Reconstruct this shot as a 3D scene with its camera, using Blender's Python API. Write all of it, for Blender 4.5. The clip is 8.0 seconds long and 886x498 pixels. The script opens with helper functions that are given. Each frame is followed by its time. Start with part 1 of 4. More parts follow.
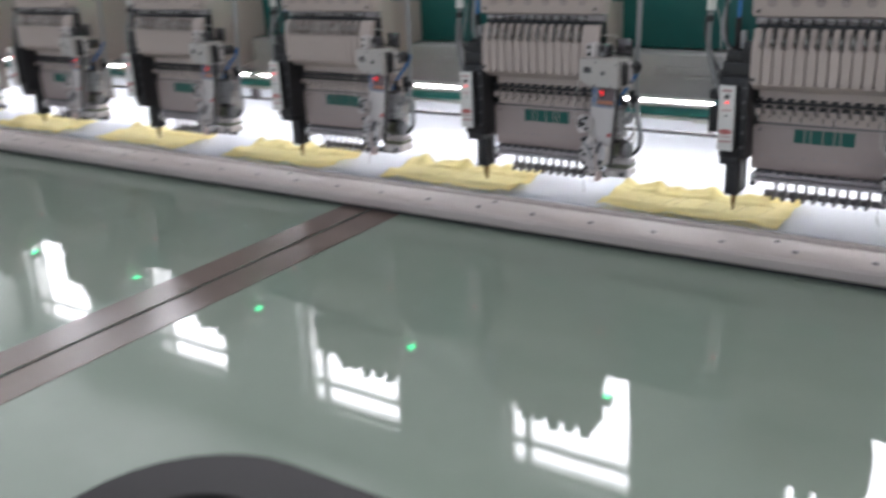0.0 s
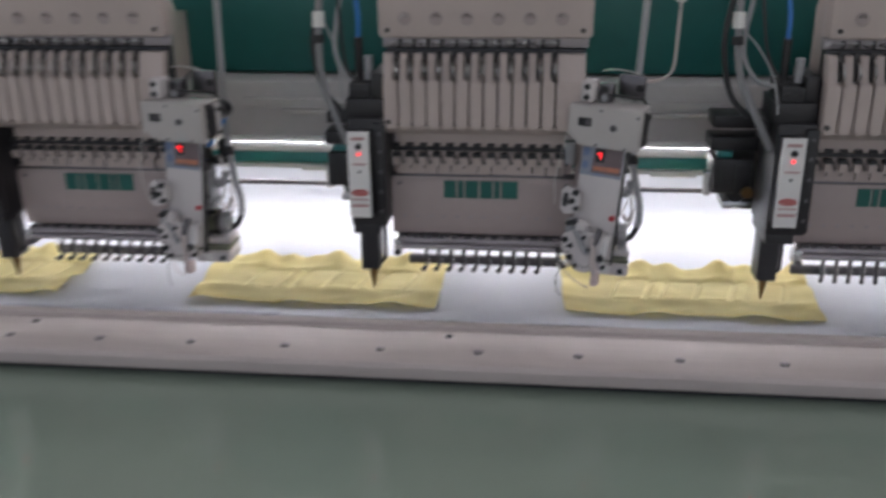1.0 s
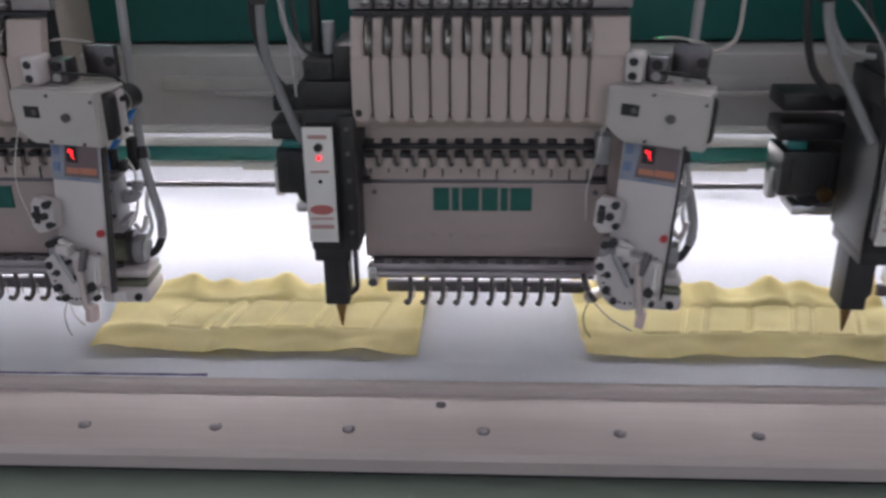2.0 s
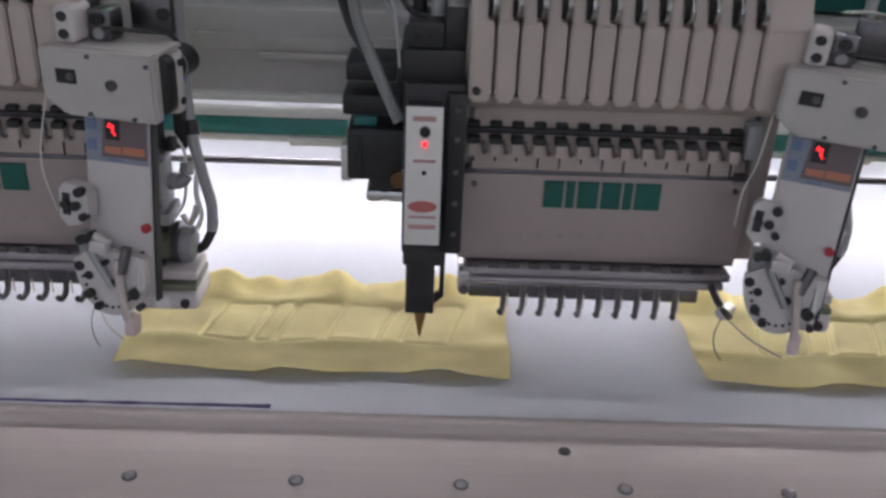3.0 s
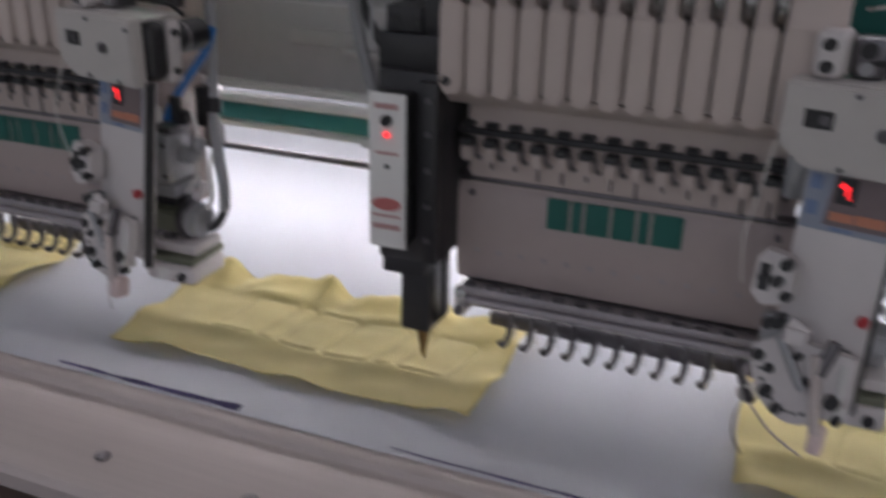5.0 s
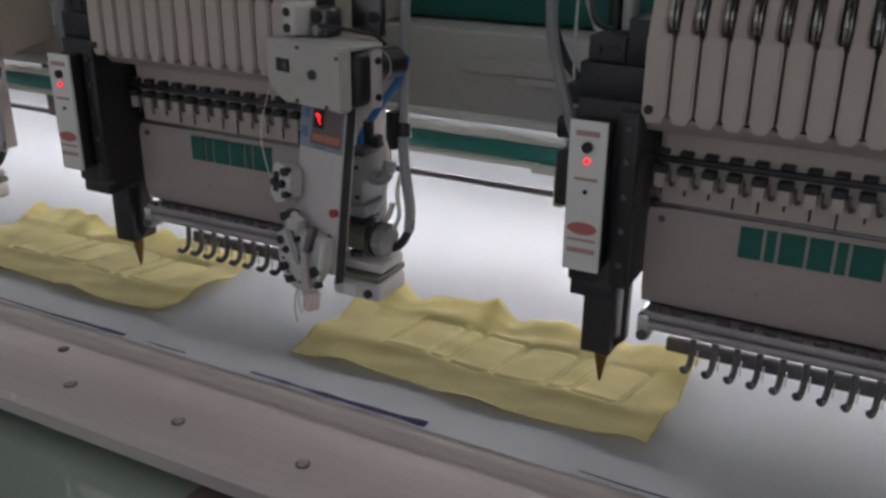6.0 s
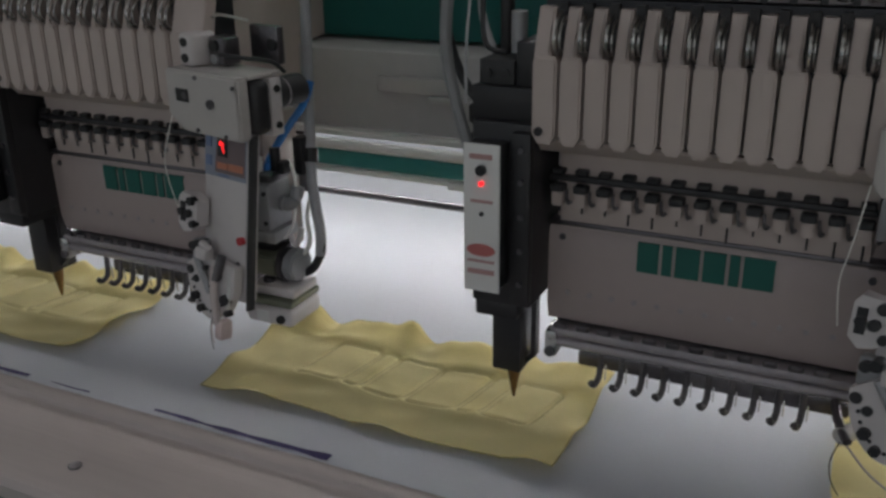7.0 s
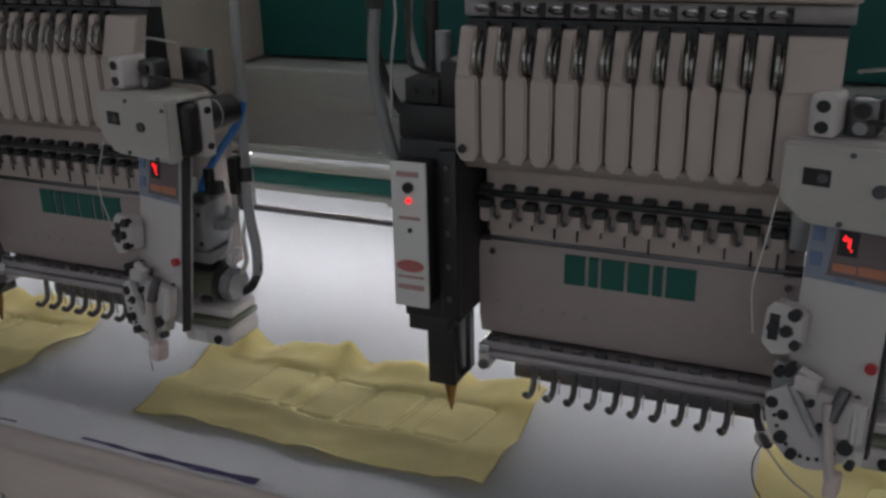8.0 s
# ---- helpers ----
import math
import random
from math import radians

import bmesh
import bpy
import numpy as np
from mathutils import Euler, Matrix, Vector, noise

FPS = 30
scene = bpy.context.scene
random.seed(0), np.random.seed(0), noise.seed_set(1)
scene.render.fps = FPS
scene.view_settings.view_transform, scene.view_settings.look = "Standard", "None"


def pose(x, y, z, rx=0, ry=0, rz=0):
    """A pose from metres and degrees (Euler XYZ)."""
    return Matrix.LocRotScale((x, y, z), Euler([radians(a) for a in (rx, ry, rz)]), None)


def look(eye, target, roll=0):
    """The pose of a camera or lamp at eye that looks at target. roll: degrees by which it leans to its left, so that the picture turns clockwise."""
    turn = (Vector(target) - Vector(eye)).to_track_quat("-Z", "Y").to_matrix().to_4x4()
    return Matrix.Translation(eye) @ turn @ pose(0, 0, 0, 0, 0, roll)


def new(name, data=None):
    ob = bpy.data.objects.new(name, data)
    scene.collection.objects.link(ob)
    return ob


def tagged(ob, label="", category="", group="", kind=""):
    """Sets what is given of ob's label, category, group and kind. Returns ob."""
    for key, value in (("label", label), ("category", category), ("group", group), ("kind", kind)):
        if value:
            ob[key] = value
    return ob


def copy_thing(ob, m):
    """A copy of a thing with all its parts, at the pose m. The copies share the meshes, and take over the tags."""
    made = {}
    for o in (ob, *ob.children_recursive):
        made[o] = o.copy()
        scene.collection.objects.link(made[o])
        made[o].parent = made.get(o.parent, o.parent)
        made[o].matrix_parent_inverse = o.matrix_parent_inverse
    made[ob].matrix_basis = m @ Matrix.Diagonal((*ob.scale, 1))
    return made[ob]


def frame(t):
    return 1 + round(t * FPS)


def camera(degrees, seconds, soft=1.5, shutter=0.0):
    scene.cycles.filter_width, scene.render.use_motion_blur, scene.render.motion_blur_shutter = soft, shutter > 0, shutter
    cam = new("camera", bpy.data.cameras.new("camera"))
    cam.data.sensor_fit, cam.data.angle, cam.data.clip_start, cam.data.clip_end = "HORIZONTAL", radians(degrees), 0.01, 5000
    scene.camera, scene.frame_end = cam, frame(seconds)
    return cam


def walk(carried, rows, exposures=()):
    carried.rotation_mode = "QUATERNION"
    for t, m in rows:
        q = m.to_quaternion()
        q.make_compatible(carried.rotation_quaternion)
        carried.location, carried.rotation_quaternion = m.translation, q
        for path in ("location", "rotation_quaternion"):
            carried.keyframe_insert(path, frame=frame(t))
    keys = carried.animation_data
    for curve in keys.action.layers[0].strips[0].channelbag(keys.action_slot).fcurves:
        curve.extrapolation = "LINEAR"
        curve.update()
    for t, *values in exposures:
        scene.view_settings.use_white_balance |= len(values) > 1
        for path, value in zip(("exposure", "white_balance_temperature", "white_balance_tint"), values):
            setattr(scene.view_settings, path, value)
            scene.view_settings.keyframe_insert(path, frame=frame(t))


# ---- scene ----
cam = camera(51.3, 8.0, soft=2.8, shutter=0.35)
PATH = [
    (0, (0.365, -1.24, 1.258), (-0.71, 0.311, 0.597), -2.8),
    (0.5, (0.212, -1.098, 1.257), (-0.427, 0.68, 0.601), -3.2),
    (1, (0.173, -0.891, 1.257), (-0.033, 0.963, 0.535), -0.7),
    (1.2, (0.173, -0.824, 1.237), (0.051, 1.041, 0.526), -0.7),
    (2.3, (0.071, -0.625, 1.223), (-0.015, 1.184, 0.374), -0.5),
    (2.5, (0.037, -0.603, 1.225), (-0.037, 1.195, 0.353), 0.4),
    (3, (0.004, -0.548, 1.205), (0.037, 1.243, 0.315), 2.3),
    (3.5, (-0.04, -0.512, 1.188), (-0.171, 1.288, 0.326), 0.4),
    (4, (-0.097, -0.483, 1.173), (-0.468, 1.275, 0.293), 1.0),
    (4.5, (-0.131, -0.48, 1.162), (-0.552, 1.267, 0.284), 2.6),
    (5, (-0.202, -0.475, 1.16), (-0.873, 1.237, 0.373), 1.3),
    (5.2, (-0.217, -0.479, 1.141), (-1.001, 1.219, 0.432), 0.4),
    (6.3, (-0.247, -0.515, 1.172), (-1.118, 1.123, 0.425), 0.4),
    (6.5, (-0.231, -0.506, 1.174), (-1.058, 1.156, 0.43), 0.3),
    (7, (-0.212, -0.492, 1.175), (-1.021, 1.184, 0.443), -0.9),
    (7.5, (-0.197, -0.49, 1.176), (-0.963, 1.212, 0.456), -0.7),
    (8, (-0.19, -0.49, 1.178), (-0.938, 1.227, 0.475), -1.3),
]
walk(cam, [(t, look(eye, target, roll)) for t, eye, target, roll in PATH],
     exposures=[(0.0, 0.05, 6300, 12), (0.5, -0.2, 6350, 14), (1.0, -0.3, 6400, 16), (2.5, -0.35, 6350, 18), (3.5, -0.45, 6350, 18), (4.0, -0.9, 6350, 17), (4.5, -0.75, 6350, 17), (5.0, -0.65, 6450, 19), (6.5, -1.05, 6550, 10), (8.0, -1.15, 6550, 11)])
FRONT_POWER, BACK_POWER, TUBE = 20.0, 1750.0, 34.0
# pantograph offset along x and y while the machine works
PAN = [(0.0, 0.006, 0.006), (0.5, 0.006, 0.006), (1.0, 0.006, 0.004), (1.2, 0.005, 0.003), (2.3, 0.0, 0.001), (2.5, 0.0, 0.0), (3.0, 0.0, -0.004),
       (3.5, 0.0, -0.0075), (4.0, 0.0, -0.0105), (4.5, 0.0, -0.0135), (5.2, 0.001, -0.016), (6.3, 0.001, -0.021), (6.5, 0.001, -0.023), (7.0, 0.001, -0.0275), (7.5, 0.0, -0.031), (8.0, 0.0, -0.0345)]
PITCH = 0.4
FIRST, LAST = -7, 2
ZT = 0.843   # table top
ZF = 0.850   # backing fabric

# ---------------------------------------------------------------- light
world = bpy.data.worlds.new("sky")
scene.world = world
world.use_nodes = True
wn = world.node_tree
sky = wn.nodes.new("ShaderNodeTexSky")
sky.sky_type, sky.sun_disc = "NISHITA", False
sky.sun_elevation, sky.sun_rotation = radians(40), radians(150)
wn.links.new(sky.outputs[0], wn.nodes["Background"].inputs[0])
wn.nodes["Background"].inputs[1].default_value = 0.12


def area_lamp(name, eye, target, w, h, power, colour):
    d = bpy.data.lights.new(name, "AREA")
    d.shape, d.size, d.size_y, d.energy, d.color = "RECTANGLE", w, h, power, colour
    ob = new(name, d)
    ob.matrix_world = look(eye, target)
    return ob


# area lamps for daylight: an added fill at unseen front windows, one behind the back windows
area_lamp("daylight_stand_in", (-0.5, -4.19, 2.2), (-0.5, 0, 2.2), 15.0, 2.2, FRONT_POWER, (1.0, 0.96, 1.0))
area_lamp("daylight_stand_in", (-1.0, 4.21, 2.98), (-1.0, 0, 2.98), 16.0, 2.76, BACK_POWER, (1.0, 0.97, 1.0))


# ---------------------------------------------------------------- materials
def mat(name, base, rough=0.5, metal=0.0, var=0.12, scale=60.0, bump=0.0, fine=0.0, emit=0.0, coat=0.0, spec=0.5, stretch=(1, 1, 1), spread=0.08):
    m = bpy.data.materials.new(name)
    m.use_nodes = True
    nt = m.node_tree
    b = nt.nodes["Principled BSDF"]
    tc = nt.nodes.new("ShaderNodeTexCoord")
    mp = nt.nodes.new("ShaderNodeMapping")
    mp.inputs["Scale"].default_value = stretch
    nt.links.new(tc.outputs["Object"], mp.inputs["Vector"])
    n1 = nt.nodes.new("ShaderNodeTexNoise")
    n1.inputs["Scale"].default_value, n1.inputs["Detail"].default_value = scale * 0.15, 4
    n2 = nt.nodes.new("ShaderNodeTexNoise")
    n2.inputs["Scale"].default_value, n2.inputs["Detail"].default_value = scale * 4, 5
    nt.links.new(mp.outputs[0], n1.inputs["Vector"])
    nt.links.new(mp.outputs[0], n2.inputs["Vector"])
    mix = nt.nodes.new("ShaderNodeMath")
    mix.operation = "MULTIPLY_ADD"
    mix.inputs[1].default_value = 0.35
    nt.links.new(n2.outputs[0], mix.inputs[0])
    nt.links.new(n1.outputs[0], mix.inputs[2])
    ramp = nt.nodes.new("ShaderNodeValToRGB")
    ramp.color_ramp.elements[0].position, ramp.color_ramp.elements[1].position = 0.4, 0.95
    ramp.color_ramp.elements[0].color = (*[c * (1 - var) for c in base], 1)
    ramp.color_ramp.elements[1].color = (*[min(1, c * (1 + var)) for c in base], 1)
    nt.links.new(mix.outputs[0], ramp.inputs[0])
    nt.links.new(ramp.outputs[0], b.inputs["Base Color"])
    mr = nt.nodes.new("ShaderNodeMapRange")
    mr.inputs["To Min"].default_value, mr.inputs["To Max"].default_value = max(0, rough - spread), min(1, rough + spread)
    nt.links.new(n1.outputs[0], mr.inputs[0])
    nt.links.new(mr.outputs[0], b.inputs["Roughness"])
    b.inputs["Metallic"].default_value = metal
    b.inputs["Specular IOR Level"].default_value = spec
    b.inputs["Coat Weight"].default_value = coat
    if bump:
        bp = nt.nodes.new("ShaderNodeBump")
        bp.inputs["Strength"].default_value, bp.inputs["Distance"].default_value = bump, 0.001
        nt.links.new((n2 if not fine else mix).outputs[0], bp.inputs["Height"])
        nt.links.new(bp.outputs[0], b.inputs["Normal"])
    if emit:
        b.inputs["Emission Color"].default_value = (*base, 1)
        b.inputs["Emission Strength"].default_value = emit
    return m


M_BEIGE = mat("cream_enamel", (0.49, 0.412, 0.378), 0.38, var=0.06, scale=40, bump=0.05)
# Greyer than the enamel, with shade from the covers' overhang in the colour.
M_PLATE = mat("shaded_cream_plate", (0.385, 0.318, 0.30), 0.45, var=0.06, scale=30, bump=0.04)
M_WHITE = mat("white_enamel", (0.74, 0.73, 0.71), 0.35, var=0.05, scale=40, bump=0.04)
M_FEED = mat("pale_grey_enamel", (0.60, 0.56, 0.555), 0.4, var=0.06, scale=40, bump=0.05)
M_BOX = mat("dull_grey_enamel", (0.49, 0.46, 0.44), 0.4, var=0.07, scale=40, bump=0.05)
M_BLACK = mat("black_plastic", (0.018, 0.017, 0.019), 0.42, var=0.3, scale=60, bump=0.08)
M_DULL = mat("dull_black_plastic", (0.009, 0.008, 0.009), 0.55, var=0.3, scale=40, bump=0.1, spec=0.25)
M_RUBBER = mat("dark_rubber", (0.03, 0.03, 0.032), 0.6, var=0.3, scale=60)
M_STEEL = mat("brushed_steel", (0.55, 0.54, 0.53), 0.28, metal=1.0, var=0.15, scale=80, bump=0.05)
M_DARKSTEEL = mat("oiled_steel", (0.16, 0.15, 0.16), 0.32, metal=0.9, var=0.3, scale=80, bump=0.05)
M_ALU = mat("grey_aluminium", (0.52, 0.455, 0.435), 0.6, metal=0.0, spec=0.3, var=0.15, scale=60, bump=0.05, stretch=(0.05, 1, 1))
M_BEAM = mat("grey_beam_paint", (0.45, 0.435, 0.435), 0.5, var=0.12, scale=20, bump=0.04)
M_TEAL = mat("teal_paint", (0.010, 0.115, 0.105), 0.4, var=0.15, scale=20, bump=0.04)
M_LOGO = mat("green_print", (0.006, 0.105, 0.085), 0.5, var=0.1, scale=60)
M_TRIM = mat("dull_grey_metal", (0.36, 0.33, 0.34), 0.42, metal=0.4, var=0.2, scale=60, bump=0.05)
M_BRASS = mat("dull_brass", (0.21, 0.125, 0.055), 0.35, metal=0.9, var=0.25, scale=120)
M_FELT = mat("yellow_felt", (0.88, 0.78, 0.42), 0.95, var=0.06, scale=120, bump=0.35, fine=1, spec=0.1)
M_STITCH = mat("olive_stitching", (0.66, 0.57, 0.29), 0.9, var=0.2, scale=300, bump=0.3, spec=0.1)
M_FABRIC = mat("white_backing_cloth", (0.76, 0.775, 0.825), 0.9, var=0.025, scale=60, bump=0.12, spec=0.15)
M_PURPLE = mat("violet_chalk", (0.15, 0.13, 0.27), 0.9, var=0.4, scale=200, spec=0.1)
M_TABLE = mat("green_laminate", (0.265, 0.32, 0.27), 0.03, var=0.06, scale=6, spec=0.6, spread=0.015)
M_TAPE = mat("brown_tape", (0.17, 0.128, 0.112), 0.22, var=0.12, scale=20)
M_SEAM = mat("dark_gap", (0.02, 0.013, 0.01), 0.8)
M_PALERED = mat("faded_red_print", (0.50, 0.30, 0.29), 0.5, var=0.15, scale=100)
M_DARKHOSE = mat("dark_grey_hose", (0.22, 0.22, 0.225), 0.45, var=0.12)
M_RED = mat("red_print", (0.52, 0.16, 0.15), 0.5, var=0.15, scale=100)
M_LABEL = mat("blue_grey_sticker", (0.26, 0.29, 0.36), 0.4, var=0.06)
M_LABEL2 = mat("blue_print", (0.15, 0.21, 0.36), 0.4, var=0.06)
M_PANEL = mat("smoky_display_film", (0.17, 0.125, 0.13), 0.3, var=0.1)
M_DRIVE = mat("bright_teal_paint", (0.03, 0.22, 0.215), 0.35, var=0.12, scale=20, bump=0.04)
M_ORANGE = mat("orange_print", (0.52, 0.20, 0.12), 0.4, var=0.1)
M_REDCAP = mat("red_button", (0.45, 0.03, 0.04), 0.35)
M_LED = mat("red_led", (1.0, 0.02, 0.025), 0.4, var=0.0, emit=3.0)
M_GLED = mat("green_led", (0.02, 1.0, 0.35), 0.4, var=0.0, emit=15.0)
M_TUBE = mat("lamp_tube", (1.0, 1.0, 1.0), 0.4, var=0.0, emit=TUBE)
M_GREYMOTOR = mat("grey_cast", (0.34, 0.34, 0.35), 0.45, metal=0.3, var=0.12)
M_HOSE = mat("grey_hose", (0.36, 0.36, 0.37), 0.5, var=0.12)
M_PALEWIRE = mat("pale_wire", (0.75, 0.74, 0.70), 0.5)
M_BLUE = mat("blue_tube", (0.02, 0.17, 0.50), 0.35)
M_PINK = mat("pale_pink_foot", (0.62, 0.50, 0.48), 0.5)
M_OLIVE = mat("olive_cast", (0.17, 0.18, 0.13), 0.45, metal=0.3)
M_WALL = mat("wall_paint", (0.62, 0.64, 0.62), 0.8, var=0.06, scale=4)
M_CEIL = mat("ceiling_paint", (0.70, 0.71, 0.70), 0.85, var=0.05, scale=3)
M_FLOOR = mat("concrete_floor", (0.26, 0.27, 0.26), 0.6, var=0.12, scale=5)
M_FRAME = mat("window_frame_paint", (0.6, 0.6, 0.58), 0.5)


# ---------------------------------------------------------------- mesh helpers
def box(bm, x0, x1, y0, y1, z0, z1, bev=0.0, seg=2, m=None):
    r = bmesh.ops.create_cube(bm, size=1)
    vs = r["verts"]
    for v in vs:
        v.co = Vector((x0 + (v.co.x + .5) * (x1 - x0), y0 + (v.co.y + .5) * (y1 - y0), z0 + (v.co.z + .5) * (z1 - z0)))
    if bev:
        es = list({e for v in vs for e in v.link_edges})
        out = bmesh.ops.bevel(bm, geom=es, offset=bev, segments=seg, affect="EDGES", profile=0.5)
        vs = list({v for f in out["faces"] for v in f.verts} | {v for v in vs if v.is_valid})
    if m is not None:
        for v in vs:
            v.co = m @ v.co
    return vs


def prism(bm, pts, a0, a1, axis="x"):
    """Extrudes a polygon; axis x: pts are (y, z); axis y: pts are (x, z); axis z: pts are (x, y)."""
    def at(p, a):
        return {"x": (a, p[0], p[1]), "y": (p[0], a, p[1]), "z": (p[0], p[1], a)}[axis]
    lo = [bm.verts.new(at(p, a0)) for p in pts]
    hi = [bm.verts.new(at(p, a1)) for p in pts]
    n = len(pts)
    fs = [bm.faces.new(lo), bm.faces.new(list(reversed(hi)))]
    for i in range(n):
        fs.append(bm.faces.new((lo[i], hi[i], hi[(i + 1) % n], lo[(i + 1) % n])))
    bmesh.ops.recalc_face_normals(bm, faces=fs)
    return lo + hi


def cyl(bm, p0, p1, r0, r1=None, n=14):
    p0, p1 = Vector(p0), Vector(p1)
    r1 = r0 if r1 is None else r1
    d = p1 - p0
    m = Matrix.Translation((p0 + p1) / 2) @ d.to_track_quat("Z", "Y").to_matrix().to_4x4()
    bmesh.ops.create_cone(bm, cap_ends=True, segments=n, radius1=max(r0, 1e-5), radius2=max(r1, 1e-5), depth=d.length, matrix=m)


def smooth_path(pts, k=5):
    pts = [Vector(p) for p in pts]
    out = []
    for i in range(len(pts) - 1):
        a, b, c, d = pts[max(i - 1, 0)], pts[i], pts[i + 1], pts[min(i + 2, len(pts) - 1)]
        for j in range(k):
            t = j / k
            out.append(0.5 * ((2 * b) + (c - a) * t + (2 * a - 5 * b + 4 * c - d) * t * t + (3 * b - a - 3 * c + d) * t ** 3))
    return out + [pts[-1]]


def tube(bm, pts, r, n=8, k=5, closed=False):
    ps = smooth_path(pts, k) if k > 1 else [Vector(p) for p in pts]
    rings = []
    up = Vector((0.31, 0.27, 0.91))
    for i, p in enumerate(ps):
        t = (ps[min(i + 1, len(ps) - 1)] - ps[max(i - 1, 0)]).normalized()
        u = t.cross(up)
        u = (u if u.length > 0.05 else t.cross(Vector((1, 0, 0)))).normalized()
        w = t.cross(u)
        rings.append([bm.verts.new(p + r * (math.cos(q) * u + math.sin(q) * w)) for q in [2 * math.pi * j / n for j in range(n)]])
    for a, b in zip(rings, rings[1:]):
        for j in range(n):
            bm.faces.new((a[j], a[(j + 1) % n], b[(j + 1) % n], b[j]))
    bm.faces.new(list(reversed(rings[0])))
    bm.faces.new(rings[-1])


def mesh_object(name, bm, material, sharp=35):
    bmesh.ops.recalc_face_normals(bm, faces=bm.faces[:])
    for f in bm.faces:
        f.smooth = True
    for e in bm.edges:
        e.smooth = not (len(e.link_faces) == 2 and e.calc_face_angle(0) > radians(sharp))
    me = bpy.data.meshes.new(name)
    bm.to_mesh(me)
    bm.free()
    me.materials.append(material)
    return new(name, me)


def root(name, x, y, z, label, category, group=""):
    ob = new(name)
    ob.location = (x, y, z)
    ob.empty_display_size = 0.02
    bpy.context.view_layer.update()
    return tagged(ob, label, category, group)


SHIFT = Vector((0, 0, 0))    # moves a group of parts of the thing that is being built


TWIST = Matrix.Identity(4)     # turn of the assembly that is being built


def part(name, bm, material, parent, label="", sharp=35):
    """Links bm, whose coordinates are those of the place, under a thing or one of its parts."""
    top = parent
    while top.parent:
        top = top.parent
    bmesh.ops.translate(bm, vec=SHIFT, verts=bm.verts[:])
    bmesh.ops.transform(bm, matrix=TWIST, verts=bm.verts[:])
    bmesh.ops.translate(bm, vec=-top.location, verts=bm.verts[:])
    ob = mesh_object(name, bm, material, sharp)
    ob.parent = parent
    return tagged(ob, label)


def B():
    return bmesh.new()


def boxed(*a, **k):
    bm = bmesh.new()
    box(bm, *a, **k)
    return bm


def rod(*a, **k):
    bm = bmesh.new()
    cyl(bm, *a, **k)
    return bm


def hose(*a, **k):
    bm = bmesh.new()
    tube(bm, *a, **k)
    return bm


# ---------------------------------------------------------------- the hall
def structure(name, bm, material, label, category):
    return tagged(mesh_object(name, bm, material), label, category, "", "structure")


X0, X1, Y0, Y1, ZC = -9.0, 7.0, -4.0, 4.0, 4.8
structure("floor", boxed(X0 - .2, X1 + .2, Y0 - .2, Y1 + .2, -0.1, 0), M_FLOOR, "grey concrete factory floor", "floor")
structure("ceiling", boxed(X0 - .2, X1 + .2, Y0 - .2, Y1 + .2, ZC, ZC + .1), M_CEIL, "pale painted factory ceiling", "ceiling")
structure("wall_west", boxed(X0 - .2, X0, Y0, Y1, 0, ZC), M_WALL, "pale plain painted end wall", "wall")
structure("wall_east", boxed(X1, X1 + .2, Y0, Y1, 0, ZC), M_WALL, "pale plain painted end wall", "wall")


def window_wall(name, y0, y1, sill, head, first, period, width, transom):
    bm = B()
    box(bm, X0, X1, y0, y1, 0, sill)
    box(bm, X0, X1, y0, y1, head, ZC)
    xs = []
    x = first
    while x + width < X1 - 0.1:
        xs.append(x)
        x += period
    for a, c in zip([X0] + [x + width for x in xs], xs + [X1]):
        box(bm, a, c, y0, y1, sill, head)
    structure(name, bm, M_WALL, "pale painted wall with tall windows", "wall")
    yc = (y0 + y1) / 2
    split = 0.15 if width < 1.2 else width / 2 - .02     # the narrow windows have a slim side light
    for k, x in enumerate(xs):
        w = new("window_%s_%d" % (name[5:], k + 1))
        w.location = (x, yc, sill)
        bpy.context.view_layer.update()
        tagged(w, "tall factory window with a painted metal frame", "window", "windows", "structure")
        bm = B()
        for a in (0.0, split, width - .04):
            box(bm, x + a, x + a + 0.04, yc - .03, yc + .03, sill, head)
        for z in (sill, transom, head - 0.04):
            for a, c in ((.04, split), (split + .04, width - .04)):
                box(bm, x + a, x + c, yc - .025, yc + .025, z, z + 0.04)
        part("window_frame", bm, M_FRAME, w)


window_wall("wall_north", Y1, Y1 + 0.2, 1.6, 4.36, -8.80, 2.0, 1.02, 4.12)
# The front wall and its windows are unseen, added to light the head fronts.
window_wall("wall_south", Y0 - 0.2, Y0, 1.1, 3.3, -8.6, 2.0, 1.7, 2.75)

# ---------------------------------------------------------------- machine bed and table
XL, XR = -3.4, 1.6
TY0 = -0.98
seams = [-1.74, -0.519, 0.70]
SKEW = -0.025    # the joints run slightly askew
table = tagged(new("machine_table"), "glossy grey-green laminate table along the embroidery machine", "table")
table.location = (-0.9, -0.2, 0)
bpy.context.view_layer.update()


def slab(a, b, y0, y1, z0, z1):
    bm = B()
    prism(bm, [(a[0] + SKEW * a[1] * y0, y0), (b[0] + SKEW * b[1] * y0, y0), (b[0] + SKEW * b[1] * y1, y1), (a[0] + SKEW * a[1] * y1, y1)], z0, z1, "z")
    return bm


